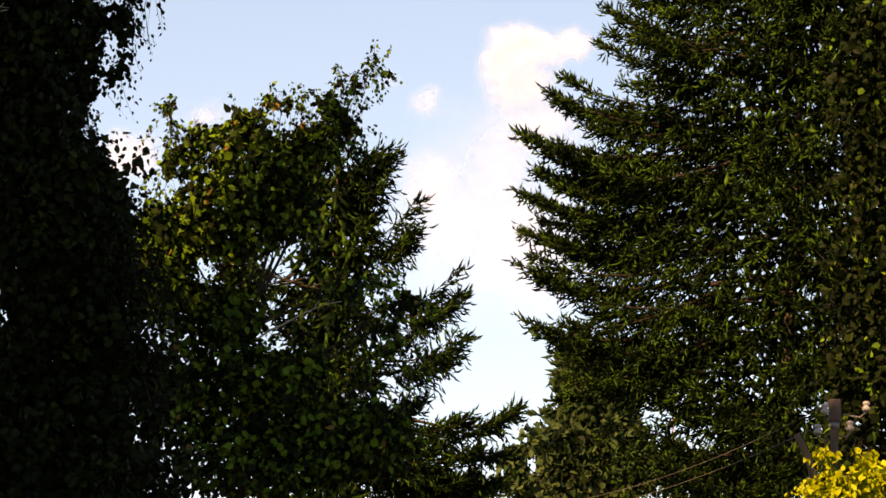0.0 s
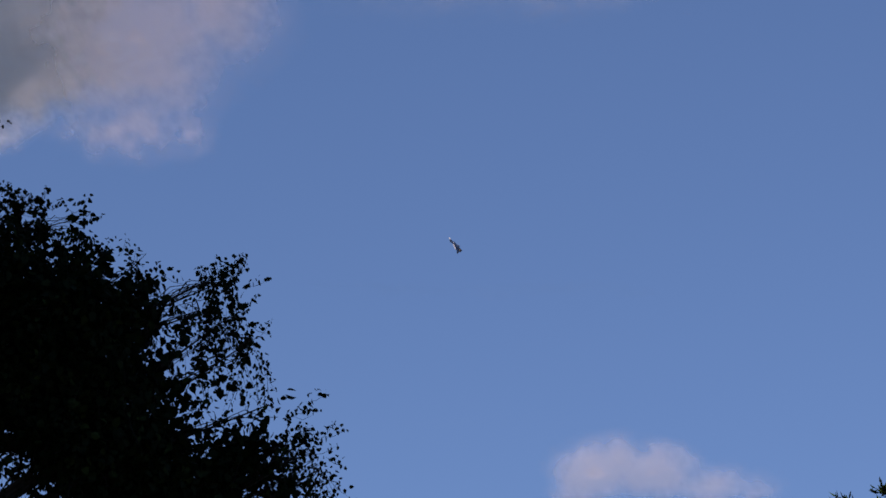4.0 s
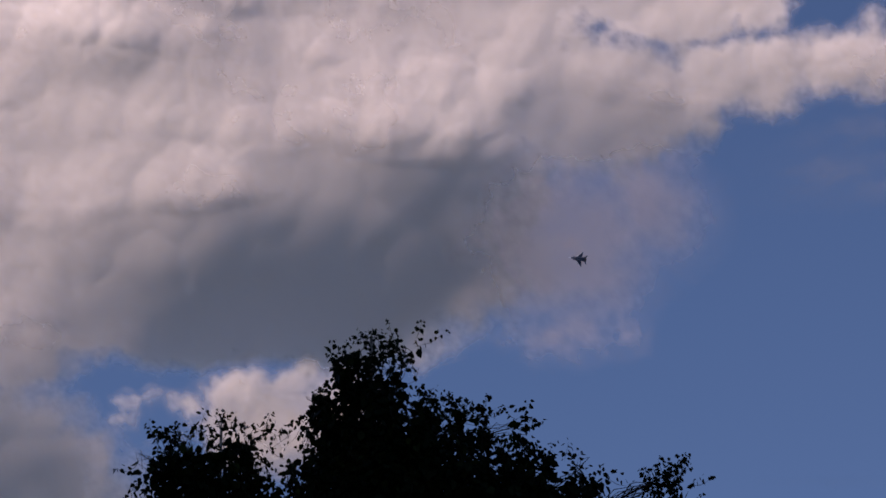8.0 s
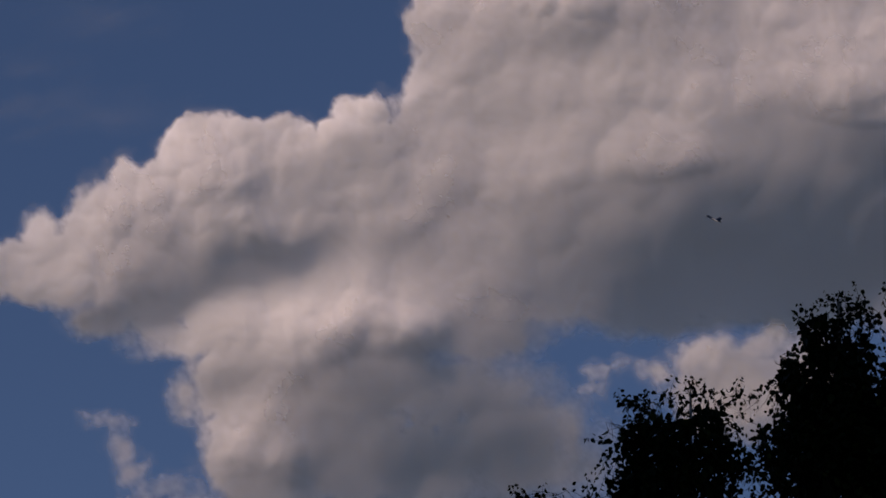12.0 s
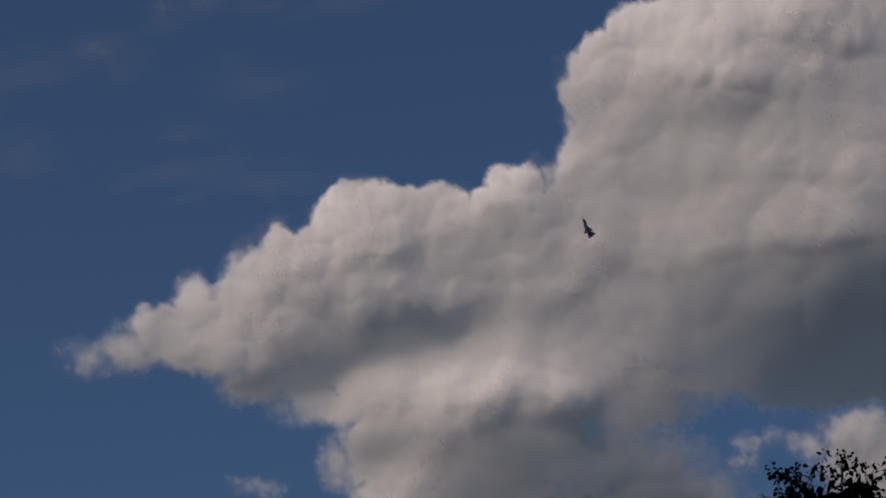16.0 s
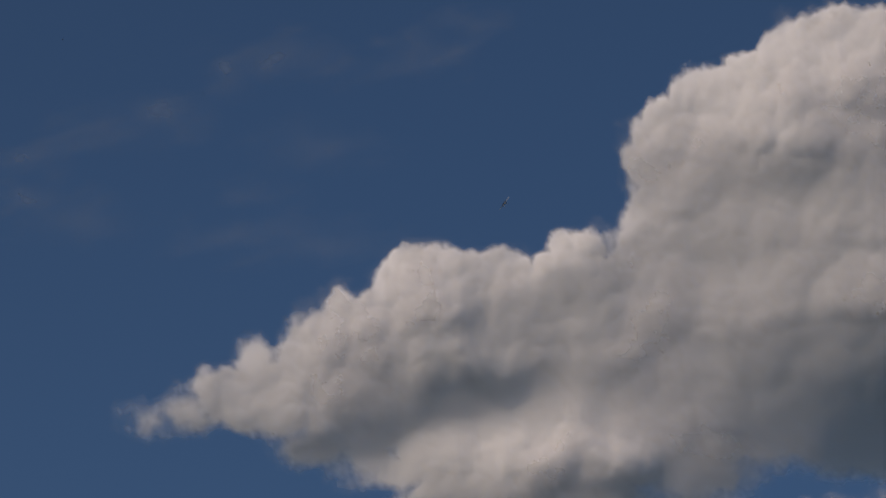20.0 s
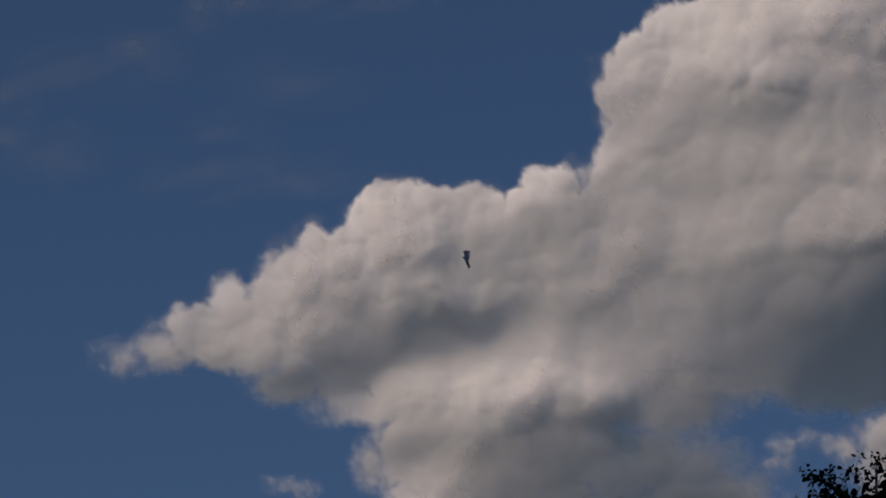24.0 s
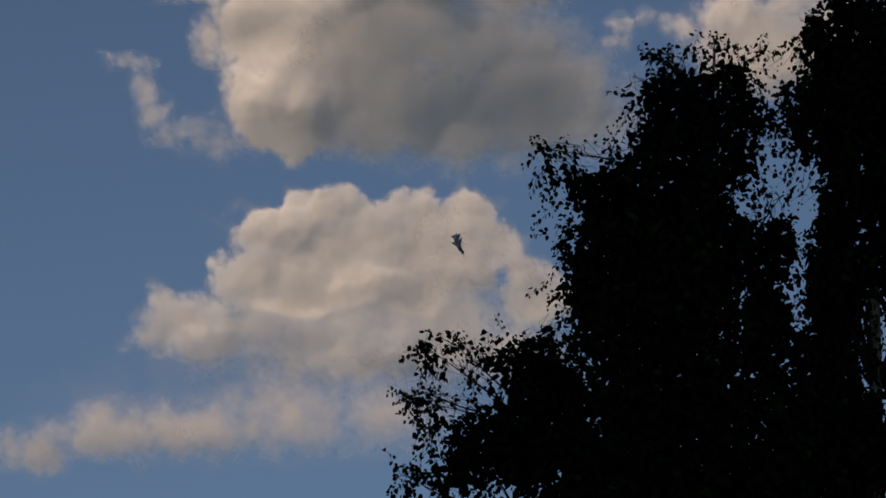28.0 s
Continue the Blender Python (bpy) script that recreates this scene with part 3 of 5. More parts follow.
    left, up = Vector((-math.cos(am), -math.sin(am), 0)), Vector((math.sin(am) * math.sin(em), -math.cos(am) * math.sin(em), math.cos(em)))
    sa, se, sv = sun_dir.dot(left), sun_dir.dot(up), -sun_dir.dot(left.cross(up)) * (1 if left.cross(up).y > 0 else -1)
    flat = math.hypot(sa, se)
    steep = np.linspace(1.2, -2.2, 200)
    slope = np.interp(lit, (sv - flat * steep) / np.sqrt(1 + steep ** 2), steep)
    # the surface whose slopes along the sun's way are these
    k = np.clip((field + 0.45) / 0.3, 0, 1)
    slope = slope * k * k * (3 - 2 * k)
    along, across = (ka * sa + ke * se) / flat, (ka * se - ke * sa) / flat
    wave = np.fft.fft2(slope, s=(na * 2, ne * 2)) * (-1j * along) / (along ** 2 + 0.45 * across ** 2 + 0.06)
    form = np.fft.ifft2(wave).real[:na, :ne]
    crown = np.clip((lean - 0.45) / 0.4, 0, 1)
    height = form + puff * (0.5 * big + (0.28 * mid + 0.14 * small) * (0.15 + 0.85 * crown)) * (0.25 + 0.75 * crown)
    height -= height[dens > 0.3].mean()
    # a thin veil of drops before the body, torn by wind
    wide = np.exp(-(ka ** 2 + ke ** 2) * 0.35 ** 2 / 2)
    calm = np.fft.ifft2(np.fft.fft2(np.pad(height, ((0, na), (0, ne)), mode="symmetric")) * wide).real[:na, :ne]
    calm = np.maximum(calm, height) + 0.1 + 0.25 * np.clip(calm - height, 0, 1)
    k = np.clip((field + 0.1 + fray * (lumps * 0.8 + fine * 2.2)) / (rim + 0.25) + 0.3, 0, 1)
    torn = np.clip((fractal(az + 0.5 * wx, el + 0.5 * wy, 0.9, 6, rng, 0.58) - 0.36) * 3.2, 0, 1)
    thin = 0.62 * veil * np.clip(lean * 2.6 - 0.4, 0.08, 1) * k * k * (3 - 2 * k) * (0.25 + 0.75 * torn) * np.clip(np.minimum.reduce([az - a0, a1 - az, el - e0, e1 - el]) / 0.2, 0, 1)
    metres = dist * math.pi / 180
    r = dist - height * metres
    ca, sa, ce, se = np.cos(np.radians(az)), np.sin(np.radians(az)), np.cos(np.radians(el)), np.sin(np.radians(el))
    front = np.stack([-sa * ce * r, ca * ce * r, CAM[2] + se * r], -1).reshape(-1, 3)
    rb = r + (0.8 * np.clip(dens, 0, 1) + 0.02) * metres
    rear = np.stack([-sa * ce * rb, ca * ce * rb, CAM[2] + se * rb], -1).reshape(-1, 3)
    idx = np.arange(na * ne).reshape(na, ne)
    quad = np.stack([idx[:-1, :-1], idx[1:, :-1], idx[1:, 1:], idx[:-1, 1:]], -1).reshape(-1, 4)
    dn = dens.reshape(-1)
    quad = quad[dn[quad].max(1) > 0.001]
    verts, polys, dd = front, quad, dn
    if back:
        count = np.bincount(quad.ravel(), minlength=na * ne)
        rim = (count > 0) & (count < 4)
        link = np.where(rim, np.arange(na * ne), np.arange(na * ne) + na * ne)
        verts, polys, dd = np.concatenate([front, rear]), np.concatenate([quad, link[quad[:, ::-1]]]), np.concatenate([dn, np.clip(dn * 2 - 1.4, 0, 1)])
    body = shell(name, verts, polys, dd, mat or CLOUD)
    if veil:
        rv = dist - calm * metres
        haze = np.stack([-sa * ce * rv, ca * ce * rv, CAM[2] + se * rv], -1).reshape(-1, 3)
        tn = thin.reshape(-1)
        idx = idx[::2, ::2]
        sheet = np.stack([idx[:-1, :-1], idx[1:, :-1], idx[1:, 1:], idx[:-1, 1:]], -1).reshape(-1, 4)
        sheet = sheet[tn[sheet].max(1) > 0.01]
        mist = shell("mist_veil", haze, sheet, tn, MIST_CLOUD)
        mist.location -= body.location
        mist.parent = body
        tagged(mist, "thin torn veil of mist")
    return tagged(body, label, category)


BANK_a = [
    (18.41, 16.60, 0.40, 0.18, 0.35), (17.94, 16.70, 0.40, 0.29, 0.20), (17.75, 16.99, 0.33, 0.19, 0.15), (17.25, 17.34, 0.27, 0.29, 0.15),
    (17.08, 16.90, 0.73, 0.48, 0.12), (16.35, 17.29, 0.73, 0.61, 0.10), (16.25, 17.92, 0.23, 0.22, 0.08), (15.82, 17.61, 0.60, 0.51, 0.07),
    (15.35, 18.05, 0.57, 0.51, 0.06), (15.08, 18.18, 0.40, 0.41, 0.06), (14.34, 18.18, 0.50, 0.45, 0.06), (14.68, 17.61, 1.00, 0.77, 0.10),
    (13.77, 18.37, 0.22, 0.19, 0.06), (13.43, 18.53, 0.37, 0.33, 0.05), (13.33, 17.85, 1.01, 0.70, 0.10), (12.38, 18.67, 0.61, 0.96, 0.07)]
BANK_b = [
    (12.53, 19.70, 0.34, 0.48, 0.07), (12.22, 19.88, 0.41, 0.41, 0.06), (11.62, 19.30, 1.01, 0.96, 0.10), (10.97, 18.33, 2.22, 1.40, 0.12),
    (9.28, 18.60, 2.02, 1.59, 0.12), (15.21, 16.97, 1.67, 0.57, 0.15), (16.48, 16.33, 0.53, 0.32, 0.25), (15.88, 16.20, 0.60, 0.32, 0.25),
    (13.34, 17.09, 1.67, 0.77, 0.15), (11.34, 17.06, 1.67, 0.96, 0.20), (15.55, 16.07, 0.40, 0.29, 0.12), (14.95, 16.14, 0.66, 0.38, 0.10),
    (13.75, 16.32, 1.00, 0.51, 0.10), (12.95, 16.19, 0.40, 0.35, 0.10), (14.69, 15.56, 0.93, 0.51, 0.12), (13.36, 15.55, 1.32, 0.57, 0.20)]
BANK_c = [
    (12.02, 16.11, 0.80, 0.57, 0.30), (10.01, 16.90, 1.53, 0.96, 0.25), (8.68, 16.73, 1.33, 0.83, 0.25), (15.55, 15.44, 0.23, 0.26, 0.15),
    (14.69, 14.92, 0.50, 0.38, 0.12), (15.88, 16.52, 0.93, 0.38, 0.20), (14.88, 16.39, 1.06, 0.45, 0.15), (14.35, 15.43, 0.79, 0.57, 0.15),
    (14.02, 15.94, 1.33, 0.57, 0.15), (13.02, 16.44, 1.00, 0.64, 0.15), (11.32, 17.69, 2.01, 1.28, 0.15), (12.01, 16.68, 1.07, 0.70, 0.20),
    (16.68, 16.84, 0.80, 0.45, 0.15), (17.48, 16.80, 0.53, 0.32, 0.15), (14.89, 14.81, 0.46, 0.64, 0.12), (14.62, 14.55, 0.53, 0.54, 0.15)]
BANK_d = [
    (13.70, 14.82, 1.19, 0.77, 0.20), (12.77, 14.57, 1.32, 0.70, 0.40), (11.78, 14.82, 1.25, 0.86, 0.50), (11.06, 14.56, 0.86, 0.54, 0.65),
    (12.11, 15.33, 1.06, 0.64, 0.40), (12.47, 20.16, 0.19, 0.22, 0.06), (11.86, 20.19, 0.61, 0.51, 0.06), (11.31, 20.50, 0.48, 0.41, 0.06),
    (10.70, 20.75, 0.58, 0.48, 0.06), (10.29, 20.87, 0.55, 0.45, 0.06), (9.75, 20.83, 0.61, 0.48, 0.06), (10.51, 19.98, 1.70, 0.96, 0.10),
    (8.46, 20.76, 1.50, 0.77, 0.08), (9.10, 18.72, 1.68, 1.28, 0.15), (7.76, 17.77, 2.34, 1.59, 0.25), (7.42, 19.30, 1.69, 0.96, 0.12)]
BANK_e = [
    (6.89, 17.19, 1.54, 0.96, 0.60), (5.06, 18.90, 1.69, 0.83, 0.25), (3.36, 19.18, 1.35, 0.51, 0.25), (2.01, 19.27, 1.22, 0.48, 0.25),
    (1.06, 19.31, 0.74, 0.32, 0.35), (0.38, 19.41, 0.54, 0.29, 0.50), (8.09, 16.62, 1.66, 0.77, 0.30), (6.27, 19.68, 1.35, 0.51, 0.20),
    (9.19, 19.78, 1.69, 0.96, 0.15), (6.46, 20.32, 1.70, 0.77, 0.15), (4.22, 20.07, 1.36, 0.57, 0.15), (3.15, 19.87, 0.51, 0.32, 0.15),
    (1.77, 19.59, 0.19, 0.32, 0.20)]
BANK_FACES_a = [
    (15.35, 18.18, 0.60, 0.38, 0.95), (15.82, 17.80, 0.47, 0.32, 0.90), (15.08, 17.86, 0.54, 0.38, 0.85), (14.34, 18.31, 0.34, 0.32, 0.80),
    (14.34, 17.86, 0.40, 0.38, 0.60), (13.43, 18.59, 0.34, 0.26, 0.95), (13.77, 18.27, 0.20, 0.16, 0.85), (13.13, 18.36, 0.20, 0.26, 0.60),
    (16.35, 17.67, 0.47, 0.26, 0.75), (17.01, 16.90, 0.73, 0.29, 0.70), (17.75, 16.83, 0.40, 0.26, 0.65), (16.02, 17.29, 0.67, 0.26, 0.70),
    (15.35, 17.42, 0.47, 0.26, 0.72), (14.54, 17.34, 0.50, 0.14, 0.90), (14.28, 17.48, 0.40, 0.16, 0.50), (15.48, 16.84, 0.40, 0.19, 0.55),
    (14.68, 16.78, 0.87, 0.29, 0.36), (14.01, 16.96, 0.53, 0.19, 0.42), (13.74, 17.47, 0.40, 0.26, 0.52)]
BANK_FACES_b = [
    (16.48, 16.20, 0.40, 0.19, 0.40), (15.81, 16.33, 0.40, 0.16, 0.35), (12.22, 20.01, 0.48, 0.32, 0.75), (11.27, 19.87, 0.75, 0.32, 0.85),
    (10.73, 19.73, 0.41, 0.19, 0.80), (10.39, 20.04, 0.48, 0.26, 0.70), (12.44, 19.31, 0.41, 0.45, 0.65), (11.69, 19.30, 0.61, 0.38, 0.58),
    (10.95, 19.35, 0.61, 0.26, 0.55), (11.16, 18.78, 0.47, 0.26, 0.60), (11.64, 18.60, 0.40, 0.26, 0.50), (10.15, 18.88, 0.54, 0.32, 0.65),
    (10.21, 19.26, 0.41, 0.19, 0.58), (9.27, 19.05, 0.67, 0.38, 0.58), (8.37, 19.65, 0.41, 0.57, 0.75), (8.70, 19.92, 0.41, 0.26, 0.60),
    (9.72, 19.63, 0.68, 0.26, 0.58), (12.65, 18.36, 0.60, 0.45, 0.58), (13.00, 17.59, 0.60, 0.32, 0.55)]
BANK_FACES_c = [
    (12.12, 17.96, 0.60, 0.32, 0.60), (9.77, 18.04, 0.60, 0.38, 0.60), (8.97, 18.08, 0.67, 0.32, 0.52), (10.77, 18.19, 0.67, 0.38, 0.56),
    (10.32, 17.54, 0.67, 0.26, 0.30), (8.99, 17.44, 0.80, 0.32, 0.20), (9.34, 16.81, 1.47, 0.57, 0.14), (10.67, 16.98, 0.60, 0.32, 0.26),
    (11.33, 17.18, 0.47, 0.26, 0.42), (12.00, 17.32, 0.47, 0.32, 0.54), (11.81, 16.68, 0.53, 0.38, 0.50), (11.15, 16.29, 0.53, 0.32, 0.42),
    (12.68, 16.69, 0.40, 0.32, 0.42), (13.61, 16.64, 0.40, 0.22, 0.85), (12.95, 16.31, 0.27, 0.26, 0.95), (13.88, 16.26, 0.60, 0.26, 0.92),
    (14.55, 16.14, 0.60, 0.26, 0.88), (15.08, 15.88, 0.46, 0.26, 0.72), (14.42, 15.69, 0.46, 0.19, 0.50)]
BANK_FACES_d = [
    (14.95, 15.43, 0.46, 0.26, 0.48), (15.68, 15.95, 0.27, 0.16, 0.60), (13.36, 15.55, 0.79, 0.38, 0.36), (12.36, 15.67, 0.79, 0.38, 0.36),
    (14.02, 15.24, 0.53, 0.26, 0.36), (14.69, 14.92, 0.40, 0.32, 0.82), (14.76, 14.87, 0.33, 0.38, 0.82), (14.49, 14.68, 0.33, 0.38, 0.55),
    (14.95, 14.30, 0.39, 0.19, 0.40), (13.76, 14.75, 0.53, 0.51, 0.30), (12.44, 14.63, 1.19, 0.51, 0.20), (12.77, 15.20, 0.99, 0.32, 0.24),
    (11.78, 14.31, 0.79, 0.32, 0.20), (9.37, 18.72, 0.54, 0.32, 0.70), (9.56, 18.02, 0.60, 0.19, 0.55), (8.43, 18.15, 0.67, 0.26, 0.30),
    (8.23, 19.30, 0.41, 0.26, 0.75), (7.55, 19.11, 0.61, 0.45, 0.80), (6.88, 18.85, 0.54, 0.38, 0.82)]
BANK_FACES_e = [
    (6.40, 19.29, 0.54, 0.32, 0.72), (6.88, 18.40, 0.60, 0.13, 0.55), (5.59, 19.29, 0.61, 0.32, 0.50), (8.77, 19.17, 0.27, 0.38, 0.50),
    (5.73, 18.84, 0.67, 0.26, 0.35), (4.71, 19.40, 0.68, 0.26, 0.55), (3.70, 19.32, 0.68, 0.26, 0.62), (2.68, 19.23, 0.81, 0.26, 0.65),
    (3.71, 18.81, 0.74, 0.16, 0.50), (1.67, 19.26, 0.68, 0.26, 0.55), (4.73, 18.38, 0.81, 0.32, 0.28), (8.76, 17.45, 1.00, 0.38, 0.22),
    (9.09, 16.94, 1.00, 0.38, 0.14), (7.43, 17.13, 1.33, 0.38, 0.17), (7.42, 17.89, 1.01, 0.26, 0.25), (6.09, 16.80, 1.00, 0.38, 0.22),
    (5.10, 16.28, 0.40, 0.26, 0.22), (4.41, 17.74, 0.80, 0.51, 0.20), (8.43, 16.36, 1.00, 0.32, 0.12)]
BANK_FACES_f = [
    (3.87, 17.53, 0.54, 0.77, 0.20), (6.29, 17.44, 0.67, 0.51, 0.24), (4.69, 16.78, 0.67, 0.45, 0.20), (5.45, 19.98, 1.02, 0.38, 0.55),
    (3.76, 19.73, 1.02, 0.26, 0.65), (4.45, 19.25, 1.01, 0.19, 0.45), (11.86, 20.12, 0.54, 0.32, 0.95), (11.31, 20.44, 0.41, 0.32, 0.95),
    (10.50, 20.68, 0.68, 0.38, 0.95), (10.98, 19.92, 0.47, 0.38, 0.85), (9.95, 20.86, 0.41, 0.32, 0.95), (12.34, 19.93, 0.27, 0.26, 0.75),
    (10.17, 20.10, 0.61, 0.32, 0.70), (8.80, 20.58, 1.36, 0.51, 0.80)]
cloud("cumulus_bank", "large towering cumulus cloud with white crowns and grey base", BANK_a + BANK_b + BANK_c + BANK_d + BANK_e, BANK_FACES_a + BANK_FACES_b + BANK_FACES_c + BANK_FACES_d + BANK_FACES_e + BANK_FACES_f, 11, grid=0.028)
TAIL = [
    (5.48, 17.37, 1.34, 1.08, 0.85), (4.54, 17.74, 0.94, 0.83, 0.95), (5.50, 16.35, 0.80, 0.32, 0.70), (4.83, 16.27, 0.27, 0.20, 0.60)]
TAIL_FACES = [
    (6.02, 17.25, 1.00, 0.96, 0.18), (4.75, 17.42, 1.00, 1.28, 0.30), (5.10, 16.28, 0.66, 0.26, 0.40)]
cloud("hazy_cloud", "thin pinkish end of the large cumulus bank", TAIL, TAIL_FACES, 13, dist=4570.0, mat=TAIL_CLOUD, puff=0.06, veil=0.0, grid=0.04)
WISP = [
    (16.45, 15.17, 0.26, 0.13, 0.20), (16.26, 14.88, 0.21, 0.23, 0.20), (16.13, 14.61, 0.25, 0.20, 0.20), (15.77, 14.36, 0.36, 0.20, 0.25),
    (15.41, 14.24, 0.46, 0.20, 0.30)]
WISP_FACES = [
    (16.27, 14.79, 0.40, 0.51, 0.55), (15.54, 14.29, 0.39, 0.26, 0.40)]
cloud("cloud_wisp", "torn thin wisp of cloud beside the large cumulus", WISP, WISP_FACES, 17, dist=4690.0, mat=WISP_CLOUD, veil=0.0, puff=0.08, fray=0.2)
HEAP = [
    (14.05, 13.21, 0.79, 0.61, 0.06), (14.77, 13.27, 0.56, 0.32, 0.07), (13.20, 13.34, 0.52, 0.45, 0.06), (12.54, 13.34, 0.46, 0.38, 0.06),
    (12.21, 13.09, 0.26, 0.38, 0.07), (15.09, 12.62, 0.52, 0.26, 0.10), (14.24, 12.70, 1.31, 0.70, 0.10), (13.00, 12.70, 0.98, 0.70, 0.10),
    (15.67, 12.23, 0.65, 0.38, 0.12), (16.13, 12.42, 0.13, 0.19, 0.15), (16.26, 12.03, 0.20, 0.19, 0.20), (15.08, 12.11, 0.98, 0.45, 0.30),
    (13.97, 12.06, 1.30, 0.64, 0.45), (12.80, 12.13, 0.98, 0.64, 0.45), (15.93, 12.04, 0.52, 0.32, 0.30), (11.82, 12.77, 0.36, 0.22, 0.08),
    (11.69, 12.45, 0.46, 0.38, 0.12), (12.14, 11.94, 0.78, 0.38, 0.30)]
HEAP_FACES_a = [
    (14.25, 13.53, 0.39, 0.26, 0.75), (13.99, 13.66, 0.39, 0.19, 0.80), (14.84, 13.39, 0.39, 0.16, 0.75), (13.20, 13.53, 0.39, 0.22, 0.70),
    (12.47, 13.47, 0.33, 0.26, 0.65), (13.72, 12.76, 0.39, 0.22, 0.75), (13.19, 12.89, 0.39, 0.19, 0.75), (12.80, 12.90, 0.33, 0.13, 0.70),
    (14.24, 12.89, 0.52, 0.26, 0.62), (15.16, 12.69, 0.39, 0.19, 0.65)]
HEAP_FACES_b = [
    (14.76, 12.31, 0.39, 0.19, 0.55), (15.54, 12.23, 0.46, 0.22, 0.55), (16.06, 12.10, 0.33, 0.22, 0.50), (12.67, 12.58, 0.52, 0.19, 0.55),
    (12.01, 12.83, 0.33, 0.16, 0.70), (11.75, 12.58, 0.39, 0.19, 0.50), (13.65, 12.25, 0.78, 0.26, 0.56), (12.67, 12.19, 0.78, 0.26, 0.54),
    (14.62, 11.93, 0.52, 0.19, 0.40), (12.14, 13.15, 0.13, 0.19, 0.50)]
cloud("cumulus", "white cumulus heap with a flat hazy base", HEAP, HEAP_FACES_a + HEAP_FACES_b, 23, dist=4690.0, grid=0.024, mat=MISTY_CLOUD, fray=0.2, puff=0.22, blur=0.13)
STRIP = [
    (17.40, 10.77, 0.62, 0.27, 0.25), (16.56, 10.93, 0.91, 0.37, 0.28), (15.59, 11.02, 1.10, 0.40, 0.35), (14.49, 11.13, 1.04, 0.45, 0.60),
    (13.44, 11.20, 0.85, 0.45, 0.60)]
STRIP_FACES = [
    (16.56, 11.10, 1.62, 0.19, 0.65), (14.62, 11.22, 1.30, 0.19, 0.55), (15.91, 10.76, 1.95, 0.19, 0.40)]
cloud("stratocumulus", "long low cloud strip with a pale top", STRIP, STRIP_FACES, 31, mat=HAZY_CLOUD, puff=0.1)
MIST = [
    (14.49, 11.67, 2.08, 0.70, 0.80), (16.24, 11.27, 1.30, 0.38, 0.70), (12.99, 11.75, 1.30, 0.70, 0.80)]
MIST_FACES = [
    (14.62, 11.67, 2.60, 0.64, 0.50)]
cloud("hazy_cloud", "faint mist between cumulus heap and cloud strip", MIST, MIST_FACES, 33, dist=4850.0, mat=SOFT_CLOUD, puff=0.05, veil=0.0, grid=0.04)
BEHIND = [
    (10.64, 15.67, 0.26, 0.11, 0.12), (10.77, 15.48, 0.19, 0.10, 0.12), (10.04, 15.59, 0.30, 0.14, 0.15), (9.38, 15.73, 0.50, 0.31, 0.12),
    (9.06, 15.34, 0.93, 0.57, 0.15), (8.27, 15.44, 0.66, 0.51, 0.30), (8.72, 15.78, 0.40, 0.26, 0.30)]
BEHIND_FACES = [
    (9.44, 15.80, 0.40, 0.19, 0.80), (9.05, 15.53, 0.60, 0.32, 0.65), (10.64, 15.67, 0.26, 0.13, 0.70), (10.04, 15.59, 0.26, 0.13, 0.70),
    (8.40, 15.45, 0.53, 0.38, 0.55)]
cloud("cumulus", "pale cumulus cloud behind the birch tops", BEHIND, BEHIND_FACES, 37, dist=4590.0, mat=MISTY_CLOUD, puff=0.12)
SMALL = [
    (0.11, 12.47, 0.56, 0.38, 0.25), (-0.21, 12.60, 0.39, 0.29, 0.20), (-0.61, 12.48, 0.59, 0.35, 0.25), (-1.26, 12.30, 0.59, 0.24, 0.25),
    (-1.79, 12.23, 0.33, 0.17, 0.25), (0.24, 12.28, 0.39, 0.26, 0.30)]
SMALL_FACES = [
    (-0.08, 12.73, 0.98, 0.26, 0.50), (-1.39, 12.30, 0.78, 0.26, 0.42), (0.11, 12.28, 0.78, 0.26, 0.40)]
cloud("cumulus", "small pinkish-white cloud alone in blue sky", SMALL, SMALL_FACES, 41, dist=4750.0, mat=PALE_CLOUD, puff=0.06, fray=0.1, veil=0.0, grid=0.04)
LOWHEAP = [
    (-0.89, 10.25, 0.58, 0.29, 0.10), (-0.64, 10.05, 0.36, 0.32, 0.12), (-1.41, 10.32, 0.36, 0.20, 0.12), (-0.90, 9.80, 0.45, 0.38, 0.25),
    (-1.16, 9.42, 0.52, 0.38, 0.50), (0.20, 9.63, 0.23, 0.20, 0.25), (0.10, 8.89, 0.26, 0.32, 0.35), (0.19, 8.64, 0.32, 0.38, 0.50),
    (0.66, 9.88, 0.16, 0.08, 0.20)]
LOWHEAP_FACES = [
    (-0.89, 10.38, 0.65, 0.26, 0.60), (-0.90, 9.80, 0.52, 0.32, 0.45), (0.14, 9.40, 0.39, 0.64, 0.40)]
cloud("cumulus", "bright cumulus heap low above the tree tops", LOWHEAP, LOWHEAP_FACES, 43, dist=4750.0, mat=PALE_CLOUD, puff=0.1, fray=0.12, veil=0.0, grid=0.04)
COLUMN = [
    (-0.58, 8.90, 0.71, 0.96, 0.90), (-0.07, 8.38, 0.84, 0.96, 1.00), (-0.91, 8.14, 0.97, 0.96, 1.00)]
COLUMN_FACES = [
    (-0.45, 8.77, 1.29, 1.91, 0.45)]
cloud("hazy_cloud", "faint pinkish haze cloud rising above the trees", COLUMN, COLUMN_FACES, 44, dist=4800.0, mat=SOFT_CLOUD, puff=0.05, veil=0.0, grid=0.04)
PATCH = [
    (3.62, 8.96, 0.45, 0.29, 0.30), (2.79, 9.42, 0.39, 0.16, 0.30)]
